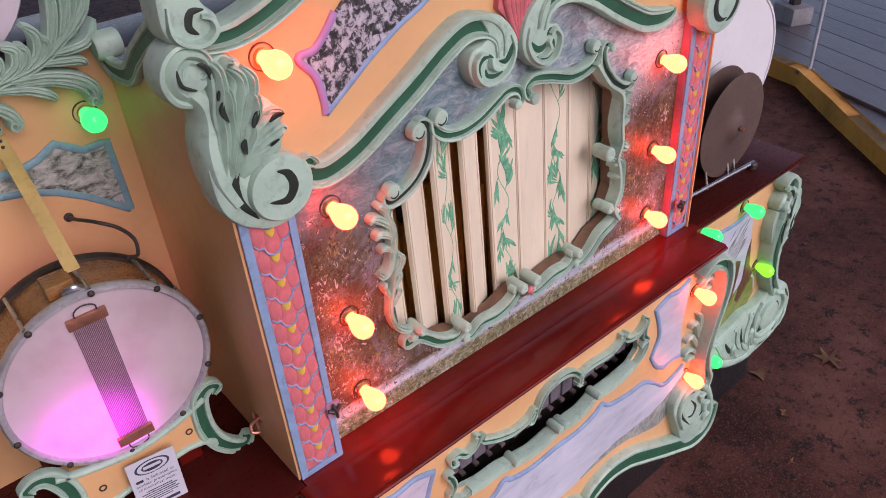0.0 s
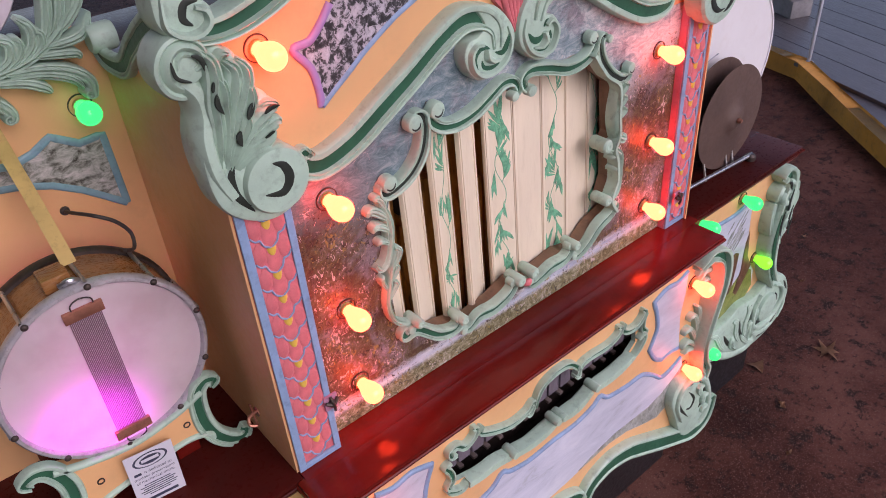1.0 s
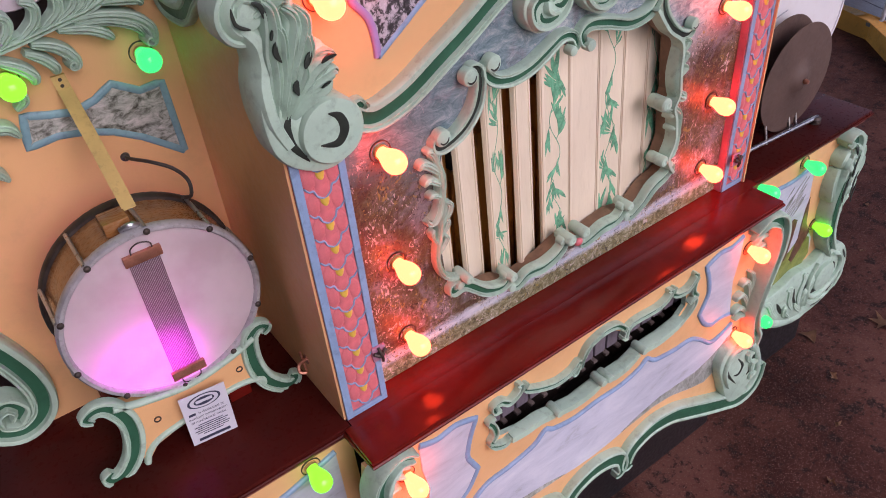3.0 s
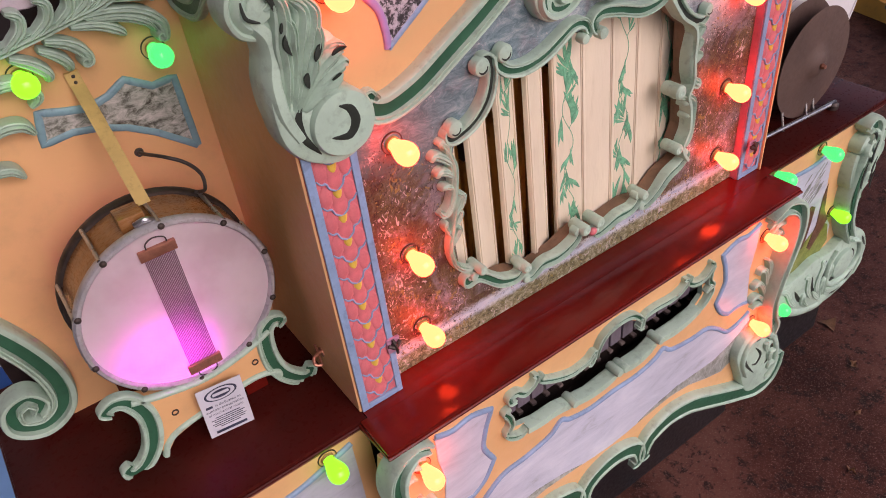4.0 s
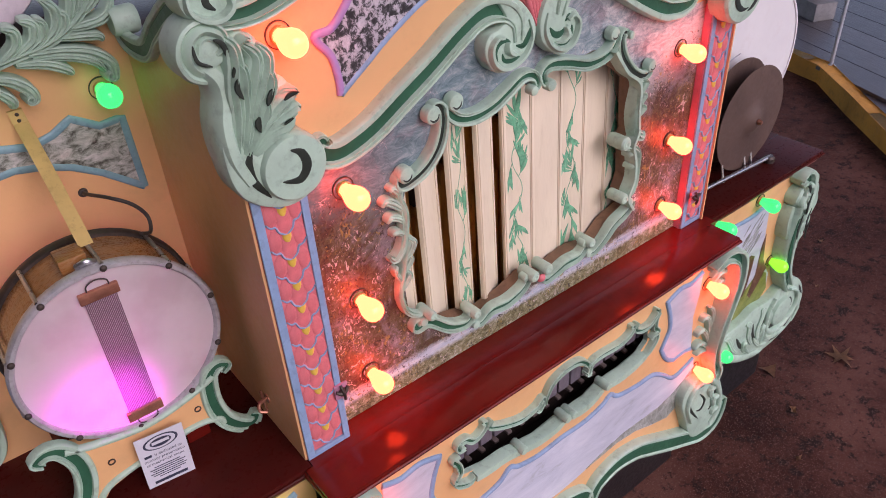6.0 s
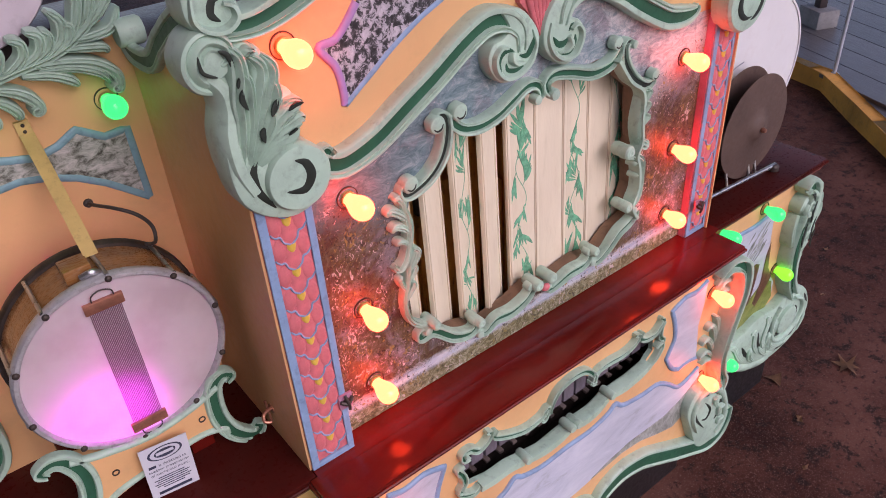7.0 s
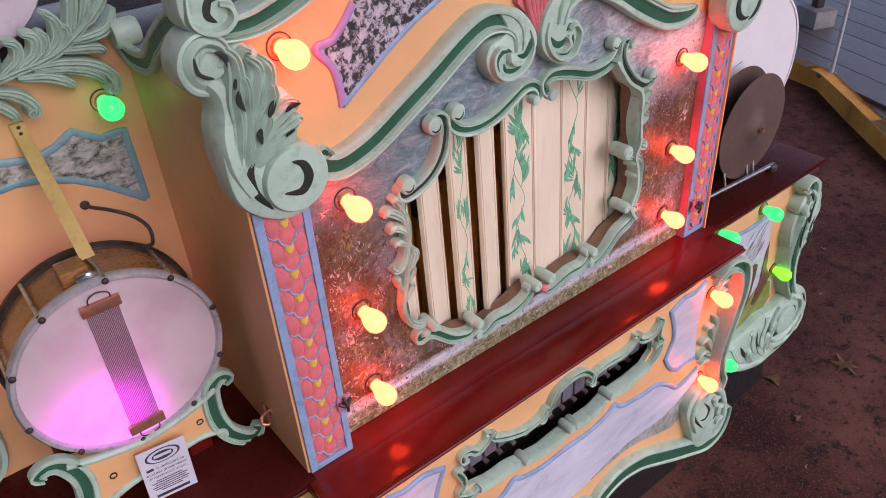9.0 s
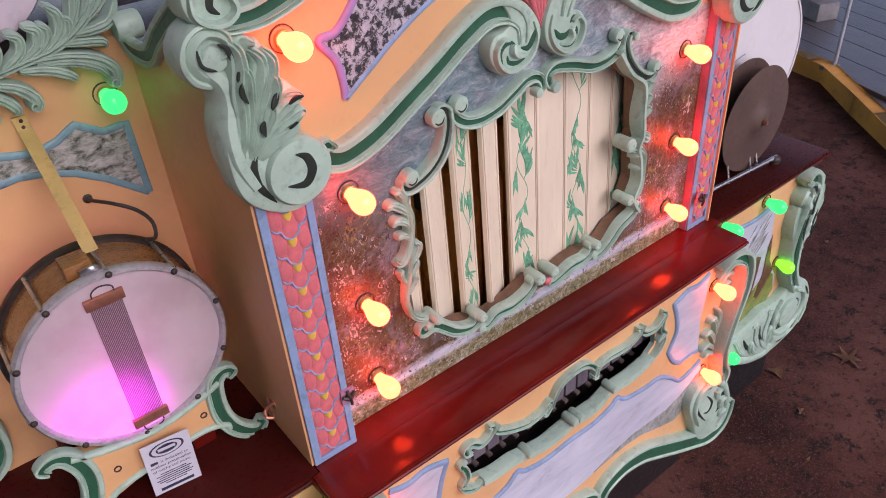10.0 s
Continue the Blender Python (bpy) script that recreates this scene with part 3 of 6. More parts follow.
crest = [(-0.03, 1.70), (0.014, 1.684), (0.06, 1.690), (0.126, 1.708), (0.20, 1.75), (0.30, 1.80), (0.45, 1.83), (0.70, 1.83), (0.85, 1.80), (0.94, 1.75), (1.017, 1.708), (1.083, 1.69), (1.143, 1.69)]
upper = [(p.x, p.y) for p in curve(ridge, 4)] + [(p.x, p.y) for p in reversed(curve(crest, 4)) if 0.0 <= p.x <= 1.143]
part("upper_board", slab(upper, front(FACE), -0.03, 0.0), SALMON, organ, "salmon painted upper board", 0)

# speckled medallion with mauve and blue edging
medal = [(0.181, 1.526), (0.181, 1.549), (0.174, 1.585), (0.152, 1.617), (0.178, 1.622), (0.199, 1.640), (0.219, 1.664), (0.26, 1.70), (0.40, 1.74),
         (0.45, 1.70), (0.385, 1.647), (0.323, 1.618), (0.269, 1.587), (0.230, 1.560), (0.203, 1.542)]
panel = part("speckled_panel", slab(medal, front(FACE), 0.0, 0.0035), SPECKLED, organ, "black-speckled silver lilac medallion", 0)
part("edging", sweep(bmesh.new(), curve(medal[:7], 6), 0.012, 0.0055, front(FACE), ROUND), MAUVE, panel, "mauve edging")
part("edging", sweep(bmesh.new(), curve(medal[9:] + medal[:1], 6), 0.010, 0.0055, front(FACE), ROUND), BLUE, panel, "pale blue edging")

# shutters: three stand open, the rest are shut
# thin near-black sheet, its colour stands in for the unlit depth
interior = part("shutter_box", block(bmesh.new(), 0.20, 0.92, 0.145, 0.159, 0.92, 1.49), INTERIOR, organ, "near-black sheet for the unlit interior behind the shutters", 0)
rng = random.Random(4)
for i in range(11):
    x = 0.25 + i * 0.031
    part("wood_pipe", block(bmesh.new(), x, x + 0.024, 0.078, 0.1445, 0.93, 1.16 + 0.30 * rng.random(), 0.002), PIPEWOOD, interior, "amber wooden pipe")


def vine(parent, x, y, z0, z1, seed, dense, room):
    """A painted creeper: a wavy stem with clusters of feathered leaves, a film of paint on the slat."""
    r = random.Random(seed)
    bm = bmesh.new()
    k = 60
    ph = r.random() * 6
    line = [(x + room * 0.22 * math.sin(ph + i * 0.36), z0 + (z1 - z0) * i / k) for i in range(k + 1)]
    sweep(bm, line, 0.0014, 0.0005, front(y), FLAT)
    i, side = 2, 1
    while i < k - 3:
        side = -side
        p = Vector(line[i])
        up = r.choice((1, -1, -1))
        lean = radians(r.uniform(58, 80)) * up
        fan = r.randint(5, 7 + int(3 * dense))
        reach = r.uniform(0.030, 0.050) * (0.7 + 0.5 * dense)
        # a short stalk, then fingers spread from its end
        knot = p + Vector((side * room * r.uniform(.05, .12), up * .006))
        sweep(bm, [p, (p + knot) / 2, knot], .0014, .0006, front(y), FLAT)
        for j in range(fan):
            a = lean + radians(70) * (j / (fan - 1) - .5) + r.uniform(-.12, .12)
            ln = reach * r.uniform(.62, 1.05)
            root = knot + Vector((0, up * reach * .09 * j))
            tip = root + Vector((side * math.cos(a), math.sin(a))) * ln
            tip.x = min(max(tip.x, x - room * .47), x + room * .47)
            tip.y = min(max(tip.y, z0), z1)
            bow = (root + tip) / 2 + Vector((side * r.uniform(0, .003), 0))
            w = ln * r.uniform(.11, .19)
            sweep(bm, curve([root, bow, tip], 4), (.0008, w * .8, w, w * .7, .0005), .0006 + .00007 * j, front(y), FLAT)
        i += r.randint(3, 5) if dense > 0.6 else r.randint(4, 6)
    return bm


# the shutters lean back a little towards the top
LEAN = Matrix(((1, 0, 0, 0), (0, 1, 0.035, -0.035), (0, 0, 1, 0), (0, 0, 0, 1)))


def slat(x0, x1, z0, z1, turn, has_vine, seed, dense=0.6):
    """A shutter slat with a bead down each edge, turned on its upright pivot."""
    y, th = 0.032, 0.010
    xm = (x0 + x1) / 2
    bm = block(bmesh.new(), x0 + .0006, x1 - .0006, y, y + th, z0, z1, 0.0016)
    for e, s in (((x0, 1), (x1, -1)) if turn else ((x0, 1),)):
        block(bm, min(e + s * .003, e + s * .009), max(e + s * .003, e + s * .009), y - 0.0022, y + .001, z0 + .002, z1 - .002, 0.0008)
    spin = Matrix.Translation((xm, y, 0)) @ Matrix.Rotation(radians(turn), 4, "Z") @ Matrix.Translation((-xm, -y, 0))
    spin = LEAN @ spin
    bmesh.ops.transform(bm, matrix=spin, verts=bm.verts)
    ob = part("shutter_slat", bm, CREAM, organ)
    if has_vine:
        vb = vine(ob, xm, y - 0.0003, z0 + 0.01, z1 - 0.01, seed, dense, x1 - x0 - 0.012)
        bmesh.ops.transform(vb, matrix=spin, verts=vb.verts)
        part("painted_vine", vb, VINE, ob, "green painted creeper", 0)
    return ob


SLATS = ((0.250, 0.316, 24, False), (0.322, 0.388, 24, False), (0.390, 0.456, 24, True), (0.458, 0.522, 24, False),
         (0.532, 0.604, 0, True), (0.604, 0.682, 0, False), (0.682, 0.752, 0, True), (0.752, 0.820, 0, False), (0.820, 0.874, 0, True),
         (0.874, 0.915, 0, False))
for i, (x0, x1, turn, has_vine) in enumerate(SLATS):
    slat(x0, x1, 0.95, 1.475, turn, has_vine, 20 + i, 0.45 + 0.06 * i)

# ---- carved rails of the upper middle
F = front(FACE)
RAIL_W, RAIL_H = (0.012, 0.030, 0.046, 0.050, 0.050, 0.048, 0.046, 0.036, 0.022), (0.012, 0.018, 0.022, 0.026, 0.030, 0.031)


def plaque(name, outline, place, h, mats, parent, label="", bev=0.005, n=5):
    """A carved raised form cut to a smooth closed outline, its front edge rounded over."""
    ring = [Vector(p[:2]) for p in curve(outline, n, True)]
    area = sum(a.x * b.y - b.x * a.y for a, b in zip(ring, ring[1:] + ring[:1]))
    s = 1 if area > 0 else -1
    bm = bmesh.new()
    rows = []
    for off, hh in ((0, 0.0), (0, h - bev), (bev * .3, h - bev * .3), (bev, h)):
        row = []
        for i, p in enumerate(ring):
            d = (ring[(i + 1) % len(ring)] - ring[i - 1]).normalized()
            row.append(bm.verts.new(place(p.x - d.y * off * s, p.y + d.x * off * s, hh)))
        rows.append(row)
    for a, b in zip(rows, rows[1:]):
        for i in range(len(a)):
            j = (i + 1) % len(a)
            bm.faces.new((a[i], a[j], b[j], b[i]))
    bm.faces.new(rows[-1])
    return part(name, bm, mats, parent, label)


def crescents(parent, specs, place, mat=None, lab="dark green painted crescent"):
    """Tapered dark strips laid flat on a carving; over hollows they paint in the shade."""
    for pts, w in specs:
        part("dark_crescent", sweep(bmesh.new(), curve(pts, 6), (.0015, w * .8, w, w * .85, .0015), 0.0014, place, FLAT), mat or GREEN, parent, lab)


top_rail = [(0.142, 1.465), (0.134, 1.472), (0.129, 1.462), (0.139, 1.449), (0.166, 1.446), (0.217, 1.463), (0.275, 1.496), (0.332, 1.529),
            (0.390, 1.566), (0.437, 1.587), (0.478, 1.581), (0.503, 1.558), (0.505, 1.526)]
scroll("top_rail", top_rail, RAIL_W, RAIL_H, F, organ, label="mint scrolled rail with a dark green groove")
ob = plaque("rail_volute", [(0.462, 1.603), (0.499, 1.597), (0.527, 1.575), (0.546, 1.544), (0.544, 1.516), (0.528, 1.492), (0.493, 1.479), (0.461, 1.483), (0.440, 1.505),
                            (0.434, 1.530), (0.444, 1.550), (0.466, 1.556), (0.480, 1.570)], F, 0.027, MINT, organ, "mint volute at the rail's end")
part("volute_lip", sweep(bmesh.new(), curve([(0.528, 1.556), (0.536, 1.528), (0.522, 1.501), (0.492, 1.488), (0.464, 1.492), (0.448, 1.510), (0.446, 1.530), (0.458, 1.542), (0.472, 1.540)], 6),
                         (.004, .012, .015, .015, .014, .012, .010), (.030, .034, .036, .036, .034), F, ROUND), MINT, ob)
part("volute_bud", sweep(bmesh.new(), curve([(0.512, 1.506), (0.494, 1.508), (0.482, 1.517), (0.482, 1.530)], 6), (.004, .013, .018, .014), (.030, .036, .038, .034), F, ROUND), MINT, ob)
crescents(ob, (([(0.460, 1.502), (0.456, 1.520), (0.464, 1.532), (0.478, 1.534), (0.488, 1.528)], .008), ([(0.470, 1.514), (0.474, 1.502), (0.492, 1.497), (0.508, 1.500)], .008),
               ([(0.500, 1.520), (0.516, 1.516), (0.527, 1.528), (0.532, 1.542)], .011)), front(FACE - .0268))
top_rail_r = [(1.008, 1.483), (0.999, 1.474), (0.975, 1.471), (0.940, 1.474), (0.896, 1.486), (0.823, 1.524), (0.748, 1.569), (0.690, 1.592), (0.645, 1.594), (0.613, 1.577), (0.600, 1.546)]
scroll("top_rail", top_rail_r, RAIL_W, RAIL_H, F, organ, label="mint scrolled rail with a dark green groove")
ob = plaque("rail_volute", [(0.630, 1.608), (0.600, 1.602), (0.578, 1.588), (0.562, 1.566), (0.555, 1.537), (0.563, 1.507), (0.592, 1.480), (0.623, 1.473), (0.648, 1.493), (0.656, 1.521), (0.643, 1.544),
                            (0.622, 1.552), (0.622, 1.575)], F, 0.027, MINT, organ, "mint volute at the rail's end")
part("volute_lip", sweep(bmesh.new(), curve([(0.571, 1.556), (0.566, 1.530), (0.578, 1.503), (0.602, 1.487), (0.628, 1.488), (0.642, 1.506), (0.644, 1.526), (0.632, 1.540), (0.619, 1.534)], 6),
                         (.004, .012, .015, .015, .014, .012, .010), (.030, .034, .036, .036, .034), F, ROUND), MINT, ob)
part("volute_bud", sweep(bmesh.new(), curve([(0.590, 1.502), (0.606, 1.500), (0.617, 1.510), (0.614, 1.524)], 6), (.004, .013, .016, .012), (.030, .036, .038, .034), F, ROUND), MINT, ob)
crescents(ob, (([(0.577, 1.530), (0.588, 1.516), (0.602, 1.513), (0.612, 1.520)], .012), ([(0.594, 1.494), (0.616, 1.494), (0.629, 1.508), (0.630, 1.522)], .009),
               ([(0.614, 1.532), (0.622, 1.541), (0.634, 1.536)], .006)), front(FACE - .0268))
# pink fan between the two volutes
part("fan", slab([(0.515, 1.598), (0.545, 1.565), (0.556, 1.53), (0.566, 1.53), (0.585, 1.565), (0.625, 1.60), (0.60, 1.70), (0.53, 1.70)], F, 0.0, 0.012), PINK, organ, "pink carved fan", 0)
for i in range(7):
    u = (i - 3) / 3
    part("fan_flute", sweep(bmesh.new(), curve([(0.561 + u * 0.004, 1.535), (0.563 + u * 0.03, 1.60), (0.566 + u * 0.045, 1.70)], 5), (0.003, 0.012, 0.014), 0.007, front(FACE - 0.012), ROUND), PINK, organ)

W2, H2 = (0.010, 0.020, 0.026, 0.026, 0.022, 0.012), (0.016, 0.018, 0.021, 0.020, 0.017)
INNER = {
    "a": [(0.552, 1.423), (0.566, 1.428), (0.556, 1.448), (0.529, 1.453), (0.496, 1.438), (0.461, 1.423), (0.423, 1.416), (0.389, 1.422), (0.369, 1.437), (0.366, 1.452), (0.377, 1.457)],
    "b": [(0.595, 1.420), (0.582, 1.428), (0.578, 1.446), (0.598, 1.456), (0.641, 1.447), (0.694, 1.430), (0.740, 1.433), (0.764, 1.450), (0.767, 1.465), (0.756, 1.471)],
    "c": [(0.806, 1.456), (0.791, 1.464), (0.783, 1.447), (0.791, 1.417), (0.819, 1.382), (0.853, 1.360), (0.876, 1.361), (0.878, 1.376)],
    "d": [(0.330, 1.450), (0.338, 1.461), (0.352, 1.452), (0.351, 1.423), (0.339, 1.391), (0.313, 1.364), (0.283, 1.350), (0.263, 1.348), (0.258, 1.360), (0.269, 1.366)],
    "e": [(0.280, 1.052), (0.266, 1.052), (0.268, 1.040), (0.296, 1.042), (0.341, 1.002), (0.380, 0.988), (0.398, 1.000), (0.392, 1.012)],
    "f": [(0.404, 0.974), (0.422, 0.966), (0.450, 0.982), (0.490, 0.980), (0.528, 0.990), (0.548, 1.008), (0.540, 1.020)],
    "g": [(0.592, 0.995), (0.604, 0.978), (0.630, 0.984), (0.660, 0.994), (0.700, 0.994), (0.720, 1.010), (0.714, 1.024)],
    "h": [(0.728, 0.990), (0.748, 0.980), (0.780, 0.998), (0.811, 1.027), (0.845, 1.040), (0.866, 1.056), (0.856, 1.068)],
}
TIPS = {"a": (.009, .0155), "b": (.011, .013), "c": (.008, .0125), "d": (.0155, .015)}
for key, pts in INNER.items():
    ob = scroll("inner_rail", pts, W2, H2, F, organ, label="small mint scroll round the shutter opening", mats=[MINT, OLIVE] if key in "cd" else None)
    for q, r in zip((pts[0], pts[-1]), TIPS.get(key, (.009, .009))):
        bm = turned(bmesh.new(), [(0, 0.004), (r, 0.004), (r, .0185), (r * .88, .0212), (r * .5, .0225), (0, .0228)], (q[0], FACE, q[1]), (0, -1, 0), 24)
        part("rolled_tip", bm, MINT, ob)
        if r > .012:
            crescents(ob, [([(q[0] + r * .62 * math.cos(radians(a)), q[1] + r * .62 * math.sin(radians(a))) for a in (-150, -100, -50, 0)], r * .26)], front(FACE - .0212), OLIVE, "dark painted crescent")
# rolled knobs along the lower edge
for x, z, s in ((0.397, 1.012, 1.0), (0.553, 1.022, 1.15), (0.592, 1.022, 1.15), (0.722, 1.026, 1.0), (0.806, 1.232, 1.35), (0.818, 1.096, 1.15), (0.292, 1.066, 0.9)):
    bm = turned(bmesh.new(), [(0, -0.010), (0.010 * s, -0.010), (0.0110 * s, -0.006), (0.0110 * s, 0.030), (0.0085 * s, 0.034), (0.004 * s, 0.035), (0, 0.032)], (x, 0, z), (0, -1, 0), 18)
    part("rolled_knob", bm, MINT, organ)
part("pink_boss", ball(bmesh.new(), (0.572, -0.03, 1.010), 0.010, (1.1, 0.7, 0.9)), PINK, organ)

# leafy uprights at both sides of the opening
def leafy(name, spine, fingers, w, h, place, label):
    bm = sweep(bmesh.new(), curve(spine, 8), (w * .5, w, w * .9, w, w * .5), (h * .8, h, h * .9, h, h * .7), place, CREASED)
    ob = part(name, bm, MINT, organ, label)
    lobes(ob, fingers, h * .95, place)
    return ob


leafy("leaf_upright", [(0.250, 1.338), (0.262, 1.305), (0.262, 1.265), (0.252, 1.228), (0.236, 1.212), (0.228, 1.220)],
      [([(0.262, 1.30), (0.246, 1.318), (0.230, 1.330), (0.222, 1.322)], .016), ([(0.264, 1.275), (0.250, 1.290), (0.236, 1.297), (0.229, 1.288)], .014),
       ([(0.262, 1.25), (0.250, 1.262), (0.240, 1.266), (0.236, 1.259)], .011), ([(0.256, 1.315), (0.256, 1.335), (0.246, 1.348), (0.238, 1.345)], .014)],
      0.019, 0.019, F, "mint acanthus carving beside the shutters")
leafy("leaf_upright", [(0.272, 1.236), (0.258, 1.215), (0.248, 1.175), (0.240, 1.130), (0.250, 1.090), (0.276, 1.068), (0.292, 1.074)],
      [([(0.256, 1.20), (0.270, 1.215), (0.276, 1.232), (0.268, 1.240)], .013), ([(0.250, 1.175), (0.262, 1.188), (0.268, 1.200), (0.264, 1.207)], .011),
       ([(0.244, 1.14), (0.254, 1.155), (0.262, 1.168), (0.258, 1.176)], .011), ([(0.247, 1.16), (0.238, 1.175), (0.234, 1.19), (0.240, 1.196)], .009)],
      0.014, 0.019, F, "mint acanthus carving beside the shutters")
leafy("leaf_upright", [(0.846, 1.352), (0.842, 1.315), (0.840, 1.275), (0.852, 1.236), (0.872, 1.222), (0.878, 1.232)],
      [([(0.843, 1.32), (0.856, 1.332), (0.864, 1.346), (0.858, 1.353)], .012), ([(0.842, 1.295), (0.856, 1.306), (0.864, 1.318), (0.860, 1.325)], .011),
       ([(0.842, 1.27), (0.856, 1.280), (0.866, 1.290), (0.863, 1.298)], .010)],
      0.022, 0.028, F, "mint acanthus carving beside the shutters")
leafy("leaf_upright", [(0.812, 1.215), (0.842, 1.206), (0.862, 1.186), (0.866, 1.150), (0.862, 1.112), (0.846, 1.088), (0.832, 1.086)],
      [([(0.862, 1.17), (0.850, 1.188), (0.838, 1.194), (0.834, 1.186)], .010), ([(0.866, 1.14), (0.856, 1.156), (0.846, 1.162), (0.842, 1.155)], .010)],
      0.022, 0.028, F, "mint acanthus carving beside the shutters")

# ---- scaled columns
def column(x0, seed, proud=0.030, wide=0.086):
    x1, zt = x0 + wide, 1.452
    col = part("column", block(bmesh.new(), x0, x1, -proud, 0.0, SHELF + .001, zt, 0.0015), PINK, organ, "pink column with painted scales and a blue border")
    bm = bmesh.new()
    for a, b in ((x0, x0 + 0.014), (x1 - 0.012, x1)):
        block(bm, a, b, -proud - 0.0045, -proud - 0.0002, SHELF + .002, zt, 0.001)
    block(bm, x0 + .014, x1 - .012, -proud - 0.0045, -proud - 0.0002, SHELF + .002, SHELF + .014, 0.001)
    part("blue_border", bm, BLUE, col, "periwinkle blue border", 0)
    xm, step = (x0 + x1) / 2 + 0.001, 0.0445
    hw = 0.029
    shape = [(-hw, .004), (-hw * .78, -.004), (-hw * .52, -.006), (-hw * .38, -.016), (-hw * .12, -.022), (0, -.0235), (hw * .12, -.022), (hw * .38, -.016), (hw * .52, -.006),
             (hw * .78, -.004), (hw, .004), (hw, .046), (-hw, .046)]
    scale_bm = slab(shape, lambda u, v, h: (u, -h * (1 - (v + .0235) / .0705), v), 0.0, 0.0034)
    rim = sweep(bmesh.new(), curve(shape[:11], 3), 0.0034, 0.0050, front(0), ROUND)
    eye = sweep(bmesh.new(), [(0, .022), (0, .019), (0, .015), (0, .011), (0, .009)], (.013, .0145, .014, .011, .006), 0.0058, front(0), ROUND)
    for u, z0, z1, w in ((-hw * .68, -.004, .034, .021), (0, -.021, .028, .025), (hw * .68, -.004, .034, .021)):
        sweep(scale_bm, [(u * (.9 if u else 1), z1), (u, z0 * .3 + z1 * .7), (u, (z0 + z1) / 2), (u, z0 * .8 + z1 * .2), (u, z0)], (w * .4, w * .9, w, w * .95, w * .3), (.002, .0034, .0044, .0046, .003), front(0), ROUND)
    meshes = []
    for nm, b, m in (("scale", scale_bm, PINK), ("scale_rim", rim, BLUE), ("scale_eye", eye, YELLOW)):
        bmesh.ops.recalc_face_normals(b, faces=b.faces)
        me = bpy.data.meshes.new(nm)
        b.to_mesh(me)
        b.free()
        me.materials.append(m)
        shade(me)
        meshes.append((nm, me))
    for i in range(12):
        for nm, me in meshes:
            ob = new(nm, me)
            ob.parent = col
            ob.location = (xm, -proud - 0.0003, SHELF + 0.042 + i * step)
    return col


column(0.0, 1)
far = column(1.064, 2, 0.018, 0.080)
part("edge_strip", block(bmesh.new(), 1.0625, 1.0638, -0.018, -0.0005, SHELF + .002, 1.450), EDGEPINK, far, "pale pink column edge", 0)

# iron turn latches on the inner column edges
for x, z in ((0.083, 1.022), (1.076, 0.996)):
    bm = tube(bmesh.new(), [(x - .012, -.042, z + .006), (x, -.046, z), (x + .012, -.042, z + .008)], 0.0035)
    tube(bm, [(x - .002, -.042, z + .016), (x, -.048, z), (x + .003, -.043, z - .017)], 0.003)
    turned(bm, [(0, 0), (.007, 0), (.007, .010), (.004, .013), (0, .013)], (x, -.034, z), (0, -1, 0), 14)
    latch = part("turn_latch", bm, IRON, organ, "small dark iron turn latch")
    part("latch_plate", block(bmesh.new(), x - .013, x + .013, -.0385, -.034, z - .016, z + .016, .001), EDGEPINK, latch, "pink painted latch plate")

# ---- corner carvings above the columns
def corner_volute(x, z, flip, k=1.0):
    s = -1 if flip else 1
    bm = turned(bmesh.new(), [(r * k, d) for r, d in ((0, 0.010), (0.063, 0.010), (0.067, 0.014), (0.067, 0.052), (0.062, 0.058), (0.050, 0.0595), (0.030, 0.061), (0, 0.0615))], (x, 0, z), (0, -1, 0), 48)
    ob = part("corner_volute", bm, MINT, organ, "large round mint volute above the column")
    for a0, a1, rad, w in ((-105, 72, .036, .015), (152, 258, .043, .011)):
        line = [(x + s * rad * k * math.cos(radians(a)), z + rad * k * math.sin(radians(a))) for a in np.linspace(a0, a1, 18)]
        part("dark_crescent", sweep(bmesh.new(), line, (.001, w * .8 * k, w * k, w * .8 * k, .001), 0.0016, front(-0.0605), FLAT), OLIVE, ob, "dark painted crescent")


corner_volute(1.112, 1.478, True)


def curl(parent, x, z, r, place, turn=1, start=90, height=0.05):
    """A rolled leaf tip."""
    part("leaf_curl", sweep(bmesh.new(), volute(x, z, r, r * .25, start, turn * 1.15, 22), (r * .5, r * .75, r * .6, r * .4), (height * .9, height, height * .9), place, ROUND), MINT, parent)


